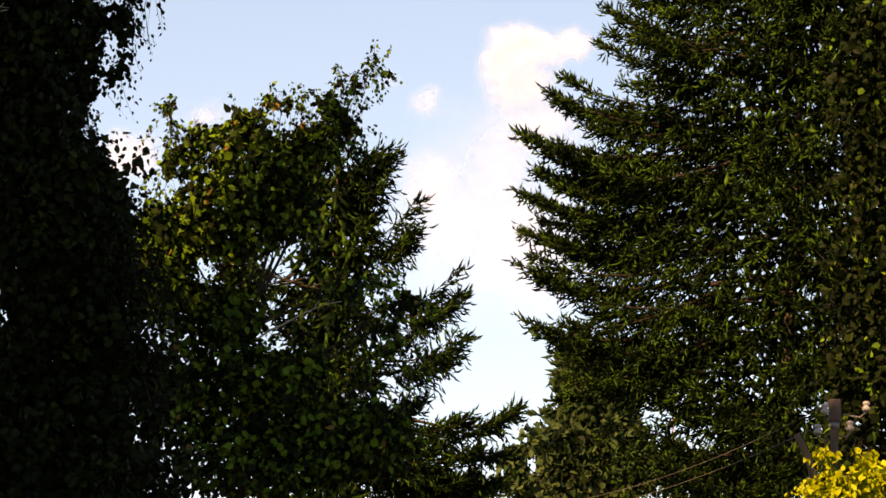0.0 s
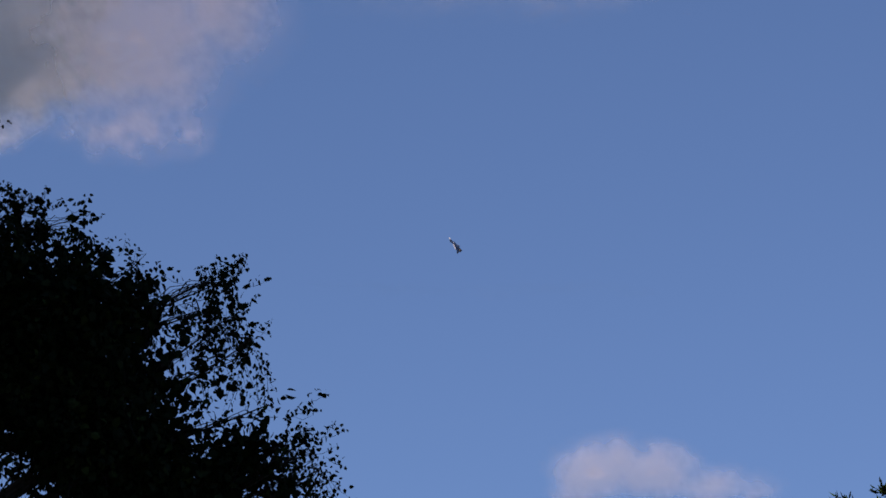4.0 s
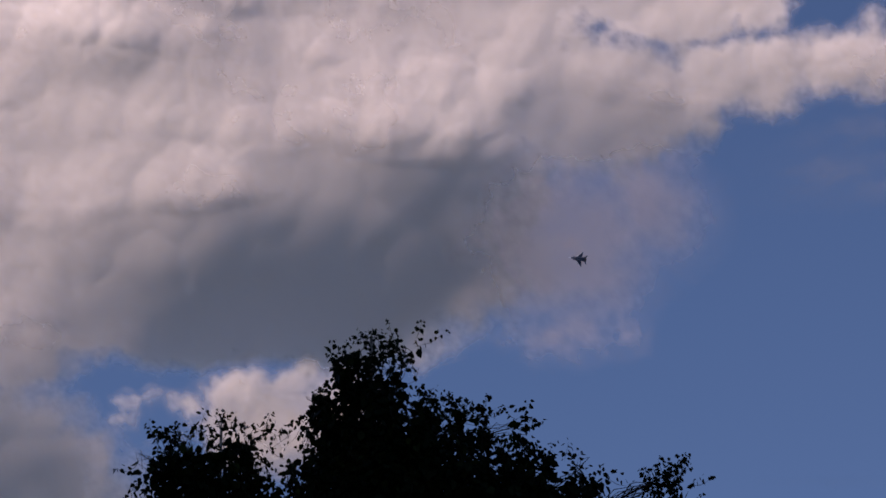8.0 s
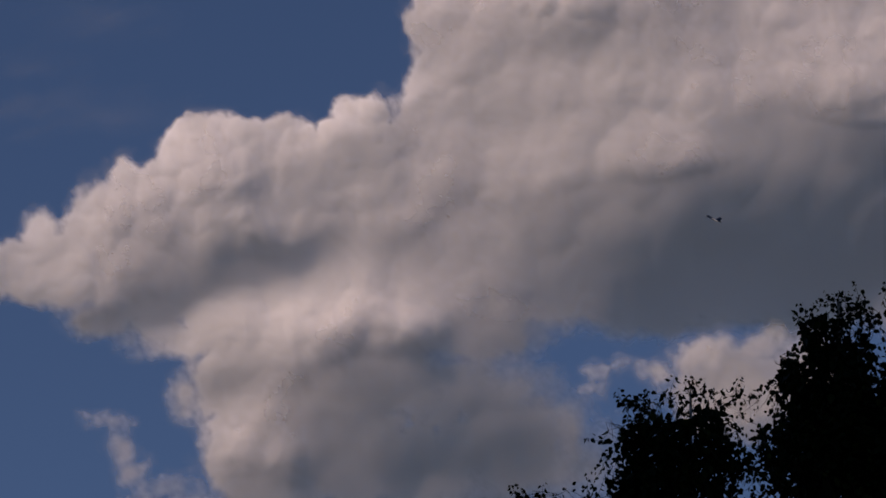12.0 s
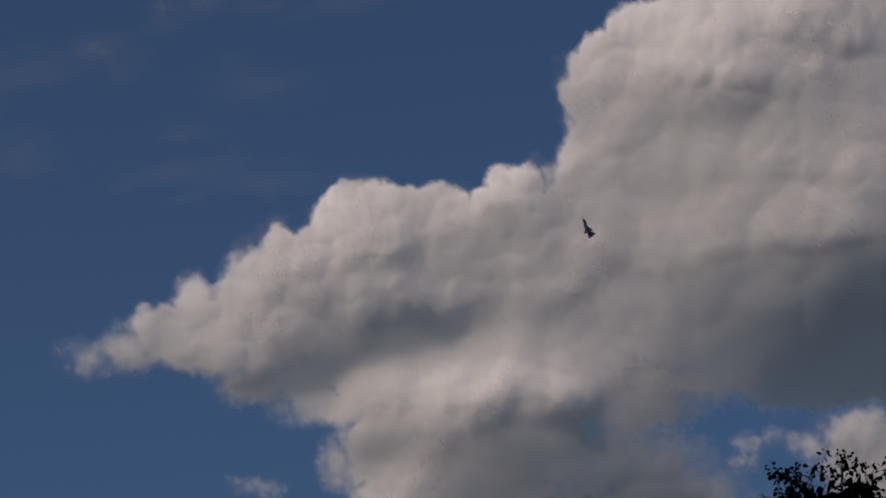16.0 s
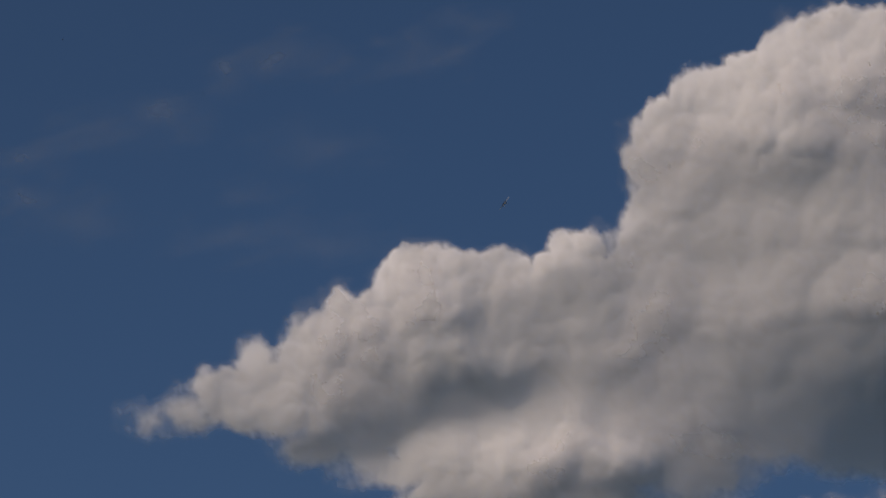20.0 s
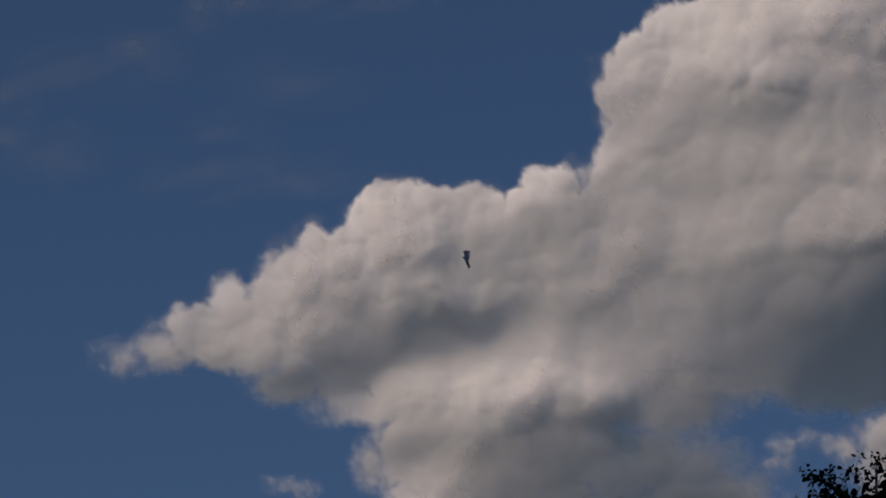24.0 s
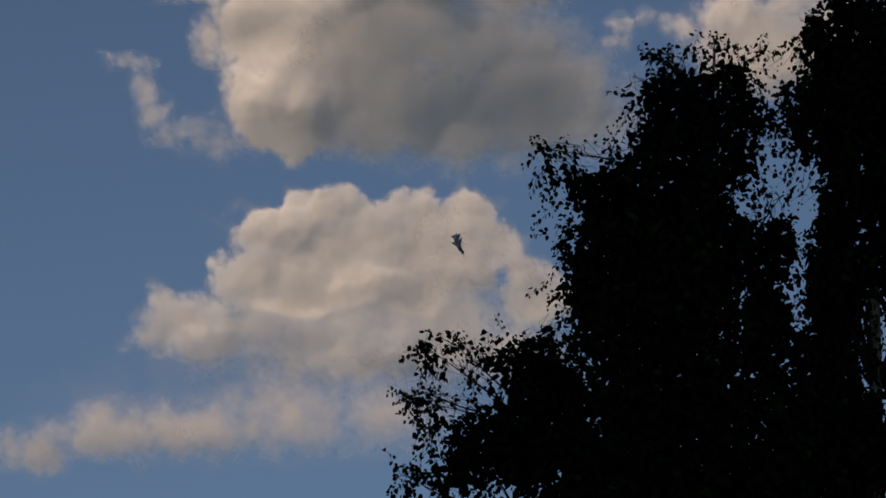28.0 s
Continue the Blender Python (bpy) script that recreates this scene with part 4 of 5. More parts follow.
PATCH_FACES = [
    (3.43, 9.09, 0.65, 0.38, 0.50)]
cloud("cumulus", "pale low cloud patch between the birches", PATCH, PATCH_FACES, 47, dist=4750.0, mat=PALE_CLOUD, puff=0.06, veil=0.0, grid=0.04)
CIRRUS = [
    (19.92, 19.49, 0.61, 0.16, 0.40), (19.12, 19.77, 0.68, 0.29, 0.50), (18.45, 20.01, 0.54, 0.22, 0.40), (17.65, 20.52, 0.41, 0.26, 0.40),
    (17.11, 20.66, 0.75, 0.26, 0.50), (16.29, 20.61, 0.82, 0.22, 0.60), (15.78, 20.90, 0.15, 0.08, 0.12), (15.34, 20.82, 0.61, 0.19, 0.50),
    (14.73, 21.08, 0.41, 0.19, 0.60), (20.04, 19.04, 0.47, 0.16, 0.40), (19.29, 18.81, 0.81, 0.26, 0.60), (17.28, 19.15, 0.41, 0.16, 0.50),
    (16.54, 19.71, 0.68, 0.26, 0.80), (16.93, 18.68, 1.35, 0.19, 0.70)]
CIRRUS_FACES = []
cloud("cirrus", "faint thin cirrus streaks across deep blue sky", CIRRUS, CIRRUS_FACES, 53, dist=4900.0, mat=STREAK_CLOUD, back=False, veil=0.0, drawn=162.0, puff=0.0, fray=0.22, grid=0.035)
VEIL = [
    (2.55, 14.57, 0.59, 0.04, 0.12), (0.44, 14.53, 0.86, 0.06, 0.20), (1.56, 14.55, 0.59, 0.02, 0.20)]
VEIL_FACES = []
cloud("cirrus", "faint horizontal cirrus veil in blue sky", VEIL, VEIL_FACES, 59, dist=4900.0, mat=THIN_CLOUD, back=False, veil=0.0, drawn=178.0, puff=0.0, fray=0.1, grid=0.035)
VEILC = [
    (1.60, 17.83, 1.74, 0.22, 0.60), (2.27, 18.16, 1.07, 0.26, 0.60)]
VEILC_FACES = []
cloud("cirrus", "broad faint cirrus veil above the small clouds", VEILC, VEILC_FACES, 60, dist=4900.0, mat=THIN_CLOUD, back=False, veil=0.0, drawn=178.0, puff=0.0, fray=0.1, grid=0.035)
VEILB = [
    (1.83, 18.50, 1.01, 0.18, 0.40), (0.85, 17.86, 1.27, 0.14, 0.40), (-0.32, 18.55, 0.67, 0.11, 0.40), (2.24, 18.16, 0.67, 0.11, 0.40),
    (-0.21, 19.13, 0.41, 0.26, 0.50)]
VEILB_FACES = []
cloud("cirrus", "faint cirrus veil beside the large cumulus", VEILB, VEILB_FACES, 61, dist=4900.0, mat=STREAK_CLOUD, back=False, veil=0.0, drawn=162.0, puff=0.0, fray=0.22, grid=0.035)

# ---- woods ----
TALL_a = [
    (-3.23, 47.89, 12.67, 0.55, 0.44), (-4.97, 47.74, 13.40, 0.94, 1.10), (-4.67, 47.77, 12.11, 1.04, 1.10),
    (-5.49, 47.69, 12.39, 0.88, 0.82), (-5.72, 47.66, 13.29, 0.66, 0.77), (-4.68, 47.77, 12.52, 0.66, 0.66),
    (-4.03, 47.83, 12.98, 0.39, 0.44), (-5.23, 47.71, 13.30, 0.66, 0.66), (-3.47, 47.87, 11.91, 0.27, 0.71),
    (-4.91, 47.75, 10.88, 1.31, 1.09), (-2.86, 47.91, 11.14, 0.27, 0.60), (-4.39, 47.80, 11.39, 0.66, 1.42),
    (-3.11, 47.90, 12.27, 0.33, 0.44), (-3.75, 47.85, 11.75, 0.33, 0.66), (-3.20, 47.89, 11.65, 0.30, 0.60),
    (-3.99, 47.83, 10.91, 0.38, 0.76), (-3.23, 47.89, 10.48, 0.25, 0.65), (-2.89, 47.91, 12.33, 0.22, 0.38),
    (-2.74, 47.92, 12.00, 0.25, 0.49)]
TALL_b = [
    (-3.41, 47.88, 11.20, 0.30, 0.71), (-2.91, 47.91, 10.99, 0.22, 0.55), (-2.60, 47.93, 11.55, 0.18, 0.36),
    (-3.70, 47.86, 12.14, 0.27, 0.49), (-4.34, 47.80, 9.74, 1.09, 1.03), (-3.49, 47.87, 10.31, 0.38, 0.82),
    (-3.97, 47.84, 10.10, 0.82, 1.09), (-3.80, 47.85, 8.46, 0.97, 0.81), (-3.55, 47.87, 7.27, 1.08, 1.08),
    (-3.83, 47.85, 6.29, 1.61, 0.81), (-3.60, 47.86, 5.71, 1.88, 0.70), (-3.97, 47.84, 7.04, 0.86, 0.86),
    (-4.42, 47.80, 8.80, 1.08, 0.97), (-3.50, 47.87, 8.45, 0.76, 0.65), (-3.46, 47.88, 9.40, 0.38, 0.49),
    (-3.77, 47.85, 9.06, 1.03, 0.65), (-3.78, 47.85, 7.91, 1.03, 0.70), (-3.31, 47.89, 8.31, 0.59, 0.49),
    (-6.42, 47.57, 13.35, 0.72, 1.82)]
TALL_c = [
    (-6.61, 47.54, 11.61, 0.60, 1.37), (-6.46, 47.56, 10.73, 1.09, 0.82), (-6.54, 47.55, 15.58, 0.12, 0.17),
    (-6.43, 47.57, 15.23, 0.38, 0.38), (-6.21, 47.60, 15.40, 0.24, 0.24), (-6.81, 47.51, 15.29, 0.24, 0.29),
    (-7.09, 47.47, 14.88, 0.19, 0.24), (-6.48, 47.56, 14.65, 0.72, 0.53), (-5.93, 47.63, 14.94, 0.29, 0.29),
    (-5.66, 47.67, 14.71, 0.29, 0.29), (-5.49, 47.68, 14.76, 0.13, 0.20), (-5.17, 47.72, 14.53, 0.24, 0.24),
    (-5.08, 47.73, 14.67, 0.10, 0.15), (-5.83, 47.64, 14.19, 0.86, 0.48), (-4.84, 47.76, 14.18, 0.29, 0.24),
    (-4.51, 47.79, 14.18, 0.20, 0.23), (-4.35, 47.80, 13.95, 0.19, 0.24), (-3.79, 47.85, 14.05, 0.10, 0.20),
    (-3.65, 47.86, 14.13, 0.10, 0.17)]
TALL_d = [
    (-5.06, 47.73, 13.79, 0.95, 0.38), (-3.86, 47.84, 13.71, 0.29, 0.19), (-6.76, 47.52, 14.08, 0.71, 0.62),
    (-3.67, 47.86, 14.02, 0.20, 0.22), (-3.91, 47.84, 13.71, 0.28, 0.25), (-3.61, 47.86, 13.66, 0.20, 0.23),
    (-3.41, 47.88, 13.43, 0.17, 0.20), (-3.13, 47.90, 8.37, 0.41, 0.54), (-2.97, 47.91, 7.62, 0.46, 0.70),
    (-2.89, 47.91, 6.75, 0.51, 0.70), (-3.08, 47.90, 6.04, 0.65, 0.54), (-2.82, 47.92, 12.37, 0.16, 0.22),
    (-2.70, 47.92, 11.81, 0.13, 0.27), (-6.65, 47.13, 11.98, 0.38, 0.87), (-6.67, 47.13, 10.65, 0.54, 0.87),
    (-6.46, 47.16, 13.70, 0.41, 0.82), (-6.97, 47.09, 12.31, 0.22, 0.49), (-7.03, 47.08, 11.54, 0.33, 0.49),
    (-6.83, 47.11, 12.59, 0.22, 0.65)]
TALL_TREE = leafy_tree("weeping_birch", (-6.49, 47.56, 0), TALL_a + TALL_b + TALL_c + TALL_d, 0.062, BIRCH_BARK, [(SHADED_BIRCH_LEAF, 0.0, 1.0, "")], 26, 1.1, 5, "tall weeping birch with drooping dark green leaves", trunk_r=0.2, twig=0.62, gaps=0.36, rim=0.42, shoots=3.0, patchy=1.4, airy=(10.6, 13.0, 1.8))
dry_branch(TALL_TREE, (-4.85, 46.35, 10.01), (-4.09, 46.22, 10.24), 63)
SECOND_a = [
    (-7.84, 46.34, 14.39, 0.20, 0.21), (-8.21, 46.28, 14.28, 0.24, 0.22), (-7.57, 46.39, 14.30, 0.22, 0.22),
    (-8.53, 46.22, 14.03, 0.29, 0.29), (-8.00, 46.31, 13.91, 0.52, 0.43), (-7.47, 46.40, 13.91, 0.29, 0.33),
    (-8.64, 46.20, 13.58, 0.24, 0.29), (-8.12, 46.29, 13.25, 0.71, 0.57), (-7.48, 46.40, 13.40, 0.24, 0.38),
    (-9.28, 46.07, 13.34, 0.19, 0.19), (-9.44, 46.04, 13.45, 0.10, 0.12), (-9.12, 46.11, 13.03, 0.33, 0.33),
    (-8.80, 46.17, 13.14, 0.38, 0.38), (-8.28, 46.26, 12.53, 0.85, 0.57), (-9.31, 46.07, 12.59, 0.17, 0.28)]
SECOND_b = [
    (-7.21, 46.44, 13.79, 0.14, 0.24), (-7.64, 46.37, 12.74, 0.19, 0.38), (-8.42, 46.24, 14.34, 0.11, 0.11),
    (-8.41, 46.24, 12.30, 0.87, 0.77), (-8.31, 46.26, 11.53, 1.17, 0.92), (-8.21, 46.28, 10.55, 1.32, 0.86),
    (-7.23, 46.44, 11.63, 0.31, 0.56), (-7.16, 46.45, 10.65, 0.46, 0.71), (-7.36, 46.42, 12.07, 0.20, 0.41),
    (-7.14, 46.45, 12.51, 0.20, 0.46), (-9.20, 46.09, 12.09, 0.31, 0.46), (-7.24, 46.44, 12.73, 0.23, 0.56),
    (-8.84, 46.16, 10.12, 0.76, 0.51), (-7.80, 46.35, 10.01, 1.11, 0.51)]
leafy_tree("birch", (-7.95, 46.32, 0), SECOND_a + SECOND_b, 0.062, BIRCH_BARK, [(SHADED_BIRCH_LEAF, 0.0, 1.0, "")], 26, 0.5, 6, "birch with a rounded dark leafy crown", trunk_r=0.17, twig=0.5, rim=0.3, shoots=3.0)
LOWER = [
    (-10.32, 44.83, 11.31, 0.12, 0.08), (-10.09, 44.88, 11.33, 0.25, 0.12), (-9.78, 44.95, 11.22, 0.28, 0.23),
    (-9.45, 45.02, 11.43, 0.21, 0.13), (-9.27, 45.06, 11.11, 0.37, 0.32), (-10.29, 44.83, 10.74, 0.16, 0.16),
    (-10.42, 44.81, 10.90, 0.07, 0.08), (-10.08, 44.88, 10.50, 0.26, 0.28), (-10.53, 44.78, 10.11, 0.12, 0.12),
    (-10.08, 44.88, 10.10, 0.41, 0.28), (-9.57, 44.99, 10.47, 0.55, 0.55), (-9.06, 45.10, 10.90, 0.46, 0.46),
    (-8.81, 45.15, 10.10, 0.92, 0.55), (-9.19, 45.07, 11.49, 0.21, 0.15)]
leafy_tree("birch", (-9.32, 45.05, 0), LOWER, 0.062, BIRCH_BARK, [(SHADED_BIRCH_LEAF, 0.0, 1.0, "")], 26, 0.9, 7, "lower birch with arching drooping branches", trunk_r=0.12, twig=0.5, rim=0.24)
BENT_a = [
    (-0.82, 55.59, 11.45, 0.14, 0.10), (-1.07, 55.59, 11.24, 0.23, 0.14), (-1.35, 55.58, 11.01, 0.28, 0.18),
    (-1.82, 55.57, 10.99, 0.31, 0.19), (-2.26, 55.55, 10.79, 0.31, 0.22), (-2.75, 55.53, 10.61, 0.30, 0.20),
    (-3.10, 55.51, 10.83, 0.08, 0.10), (-3.06, 55.52, 10.29, 0.23, 0.25), (-2.12, 55.56, 10.32, 0.72, 0.44),
    (-1.43, 55.58, 10.53, 0.41, 0.36), (-1.06, 55.59, 10.76, 0.20, 0.20), (-2.29, 55.55, 9.61, 0.66, 0.55),
    (-1.67, 55.58, 9.82, 0.41, 0.44), (-2.85, 55.53, 9.72, 0.25, 0.50), (-0.77, 55.59, 8.99, 0.36, 0.15)]
BENT_b = [
    (-0.39, 55.60, 8.78, 0.25, 0.22), (-1.14, 55.59, 8.89, 0.30, 0.20), (-0.56, 55.60, 8.40, 0.17, 0.33),
    (-0.87, 55.59, 8.26, 0.11, 0.36), (-0.28, 55.60, 8.15, 0.09, 0.27), (-3.02, 55.52, 9.08, 0.33, 0.44),
    (-2.38, 55.55, 8.60, 0.55, 0.55), (-2.04, 55.56, 7.73, 0.82, 0.66), (-2.98, 55.52, 7.70, 0.55, 0.66),
    (-1.37, 55.58, 8.12, 0.25, 0.25), (-2.02, 55.56, 6.92, 1.10, 0.49), (-3.23, 55.51, 9.46, 0.38, 0.53),
    (-3.10, 55.51, 8.83, 0.44, 0.59), (-0.85, 55.59, 7.26, 0.75, 0.56)]
BENT_TREE = leafy_tree("birch", (-2.11, 55.5, 0), BENT_a + BENT_b, 0.066, TWIG_BARK, [(LIT_BIRCH_LEAF, 0.0, 0.45, ""), (SHADED_BIRCH_LEAF, 0.45, 0.988, ""), (BROWN_LEAF, 0.988, 1.0, "withered brown leaves")], 26, 0.6, 8, "sunlit birch with a windblown top beside a larch", trunk_r=0.14, rim=0.16, head=(-2.2, 55.8, 9.2))
dry_branch(BENT_TREE, (-1.96, 53.56, 8.11), (-1.06, 53.19, 8.49), 458)
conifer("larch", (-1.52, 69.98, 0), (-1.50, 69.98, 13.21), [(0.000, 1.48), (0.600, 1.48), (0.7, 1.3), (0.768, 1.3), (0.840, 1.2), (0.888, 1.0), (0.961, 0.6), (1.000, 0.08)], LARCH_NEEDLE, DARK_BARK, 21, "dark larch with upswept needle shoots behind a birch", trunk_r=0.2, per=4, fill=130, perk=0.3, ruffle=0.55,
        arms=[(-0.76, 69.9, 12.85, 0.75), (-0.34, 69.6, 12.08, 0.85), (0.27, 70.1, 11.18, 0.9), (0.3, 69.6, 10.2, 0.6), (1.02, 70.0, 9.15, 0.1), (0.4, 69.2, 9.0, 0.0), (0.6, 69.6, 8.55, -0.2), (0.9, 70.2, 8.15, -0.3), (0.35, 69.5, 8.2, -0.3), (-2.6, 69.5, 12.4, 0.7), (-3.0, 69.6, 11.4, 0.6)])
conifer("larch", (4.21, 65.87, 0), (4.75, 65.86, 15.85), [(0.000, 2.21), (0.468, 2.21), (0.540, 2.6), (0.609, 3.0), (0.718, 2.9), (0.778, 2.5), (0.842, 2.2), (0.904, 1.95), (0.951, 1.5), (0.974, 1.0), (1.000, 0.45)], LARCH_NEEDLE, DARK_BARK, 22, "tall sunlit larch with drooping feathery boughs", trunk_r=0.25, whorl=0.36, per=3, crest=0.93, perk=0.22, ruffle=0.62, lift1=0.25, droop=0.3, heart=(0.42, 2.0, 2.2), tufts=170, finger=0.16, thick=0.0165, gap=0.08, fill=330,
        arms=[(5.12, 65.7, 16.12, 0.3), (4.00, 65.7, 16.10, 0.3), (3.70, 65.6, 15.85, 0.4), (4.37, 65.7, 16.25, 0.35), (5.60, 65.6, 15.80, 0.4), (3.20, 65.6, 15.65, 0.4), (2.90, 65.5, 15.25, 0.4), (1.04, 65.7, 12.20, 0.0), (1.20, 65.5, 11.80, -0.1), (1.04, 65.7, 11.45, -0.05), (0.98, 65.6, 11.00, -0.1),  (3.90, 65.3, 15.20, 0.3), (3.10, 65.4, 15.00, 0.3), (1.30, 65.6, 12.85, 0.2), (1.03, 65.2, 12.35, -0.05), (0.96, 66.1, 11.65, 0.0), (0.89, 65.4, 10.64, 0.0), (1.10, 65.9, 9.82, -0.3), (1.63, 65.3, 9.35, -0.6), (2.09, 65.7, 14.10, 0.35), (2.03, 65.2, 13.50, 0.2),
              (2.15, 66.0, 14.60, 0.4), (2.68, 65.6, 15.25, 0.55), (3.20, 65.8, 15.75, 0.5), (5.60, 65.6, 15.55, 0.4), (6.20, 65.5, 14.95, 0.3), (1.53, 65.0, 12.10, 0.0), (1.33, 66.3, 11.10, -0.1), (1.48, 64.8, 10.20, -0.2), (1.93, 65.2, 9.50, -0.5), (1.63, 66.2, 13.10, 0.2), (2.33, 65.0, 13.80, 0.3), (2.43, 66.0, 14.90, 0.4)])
EDGE = [
    (5.07, 59.79, 12.11, 0.61, 0.82), (5.28, 59.77, 10.95, 0.68, 0.88), (5.03, 59.79, 9.72, 0.61, 0.81),
    (4.98, 59.79, 8.70, 0.61, 0.54), (5.52, 59.75, 7.97, 1.08, 1.01), (5.47, 59.75, 12.87, 0.75, 0.61)]
leafy_tree("broadleaf_tree", (5.53, 59.75, 0), EDGE, 0.075, DARK_BARK, [(SHADED_BIRCH_LEAF, 0.0, 0.93, ""), (LIT_BIRCH_LEAF, 0.93, 1.0, "")], 18, 0.3, 9, "dark broadleaf tree beside a tall larch", trunk_r=0.2, rim=0.16)
conifer("pine", (3.44, 129.95, 0), (4.09, 129.94, 17.61), [(0.000, 1.31), (0.766, 1.31), (0.866, 1.16), (0.950, 0.87), (1.000, 0.29)], DARK_NEEDLE, PINE_BARK, 23, "distant dark pine between the larches", whorl=0.5, finger=0.45, thick=0.06, gap=0.42)
FARPINE = [
    (5.41, 124.88, 16.25, 0.35, 0.25), (6.25, 124.84, 16.47, 0.35, 0.28), (5.82, 124.86, 16.82, 0.31, 0.20),
    (5.63, 124.87, 15.76, 0.42, 0.17)]
leafy_tree("pine", (5.89, 124.86, 0), FARPINE, 0.16, PINE_BARK, [(DARK_NEEDLE, 0.0, 1.0, "")], 5, 0.1, 12, "distant pine with a reddish trunk", trunk_r=0.11, pitch=0.1)
BUSHES = [
    (1.38, 94.99, 10.86, 0.38, 0.43), (1.80, 94.98, 11.35, 0.35, 0.38), (2.23, 94.97, 10.87, 0.43, 0.53),
    (2.82, 94.96, 10.57, 0.53, 0.35), (1.66, 94.99, 10.40, 0.53, 0.34), (0.75, 95.00, 10.41, 0.43, 0.33)]
leafy_tree("broadleaf_tree", (1.98, 94.98, 0), BUSHES, 0.11, DARK_BARK, [(BUSH_LEAF, 0.0, 1.0, "")], 9, 0.2, 13, "bright green broadleaf tree in sun behind the gap", trunk_r=0.12, pitch=0.08)
SHADY = [
    (2.26, 89.97, 10.64, 0.55, 0.55), (3.27, 89.94, 10.76, 0.64, 0.55), (4.08, 89.91, 10.37, 0.82, 0.54),
    (2.88, 89.95, 10.05, 0.82, 0.45), (5.29, 89.84, 10.25, 1.00, 0.64), (6.28, 89.78, 10.72, 0.55, 0.55)]
# bright and near-black leaves mixed, so the dapple is in the colour
leafy_tree("broadleaf_tree", (4.09, 89.91, 0), SHADY, 0.11, DARK_BARK, [(BUSH_LEAF, 0.0, 0.5, ""), (SHADED_BIRCH_LEAF, 0.5, 1.0, "")], 9, 0.2, 14, "leafy green tree in dappled sun under the larch", trunk_r=0.12, pitch=0.08)
YELLOW_TOP = [(3.05, 39.88, 5.60, 0.14, 0.10), (3.36, 39.86, 5.58, 0.11, 0.12), (3.22, 39.87, 5.39, 0.31, 0.13), (2.97, 39.89, 5.37, 0.14, 0.08), (3.51, 39.85, 5.44, 0.18, 0.16), (3.13, 39.88, 5.24, 0.37, 0.13)]
leafy_tree("shrub", (3.24, 39.87, 0), YELLOW_TOP, 0.042, DARK_BARK, [(YELLOW_LEAF, 0.0, 1.0, "")], 150, 0.1, 15, "bright yellow-green leafy shrub top in full sun", "shrub", trunk_r=0.05, twig=0.12, pitch=0.02)
# unseen tall spruces added left of the camera, between the birches and the sun, to shade the trees
for k, (x, y, h, wide) in enumerate([(-21.8, 33.9, 31.0, 1.0), (-19.0, 31.7, 33.0, 1.0), (-17.4, 28.0, 32.0, 1.0), (-16.6, 26.2, 30.5, 1.0), (-24.5, 36.2, 30.0, 1.0), (-17.0, 36.4, 27.0, 1.0), (-15.8, 34.1, 33.2, 0.6)]):
    conifer("spruce", (x, y, 0), (x + 0.2, y, h), [(0.0, 2.6 * wide), (0.3, 2.6 * wide), (0.7, 2.0 * wide), (0.9, 1.2 * wide), (1.0, 0.1)], DARK_NEEDLE, DARK_BARK, 60 + k,
            "tall dense dark green spruce beside the birches, unseen, added for its shade", whorl=0.66, finger=0.95, thick=0.16, gap=0.75, fill=110, trunk_r=0.28)

# ---- power line ----
def power_pole(at, top):
    """A concrete pole with pin insulators on steel hooks and a wooden strut."""
    pole = thing("utility_pole", (at[0], at[1], 0), "weathered concrete utility pole with white porcelain insulators", "utility pole")
    h = top
    bm = bmesh.new()
    tube(bm, [(0, 0, -0.1), (0, 0, h * 0.5), (0, 0, h - 0.32), (0, 0, h - 0.24)], [0.11, 0.075, 0.045, 0.042], 12)
    part("shaft", bm, CONCRETE, pole, "grey-brown concrete shaft", True)
    bm = bmesh.new()
    tube(bm, [(0, 0, h - 0.26), (0, 0, h - 0.24), (0, 0, h - 0.02), (0, 0, h)], [0.066, 0.076, 0.072, 0.06], 14)
    part("cap", bm, CONCRETE, pole, "thick weathered cap", True)
    bm = bmesh.new()
    tube(bm, [(0, 0, h - 0.34), (0, 0, h - 0.26)], [0.056, 0.056], 12)
    part("collar", bm, STEEL, pole, "dark steel collar", True)
    bm = bmesh.new()
    tube(bm, [(-0.06, -0.05, h - 1.7), (-0.16, -0.08, h - 1.2), (-0.30, -0.1, h - 0.7), (-0.44, -0.12, h - 0.42)], [0.05, 0.045, 0.042, 0.04], 8)
    part("strut", bm, WOOD_ARM, pole, "reddish wooden strut", True)
    for x, y, z in ((-0.12, -0.12, h - 0.13), (0.36, -0.02, h - 0.08), (-0.20, -0.14, h - 0.37), (0.17, -0.1, h - 0.32)):
        bm = bmesh.new()
        tube(bm, [(x * 0.3, 0, z - 0.10), (x * 0.8, y * 0.8, z - 0.12), (x, y, z - 0.07), (x, y, z + 0.02)], [0.011] * 4, 6)
        hook = part("hook", bm, STEEL, pole, "rusty steel hook", True)
        bm = bmesh.new()
        turned(bm, [(0.03, -0.05), (0.047, -0.045), (0.05, -0.01), (0.034, 0.0), (0.03, 0.02), (0.044, 0.03), (0.04, 0.055), (0.02, 0.065)], (x, y, z), 14)
        part("insulator", bm, PORCELAIN, hook, "white porcelain insulator", True)
    return pole


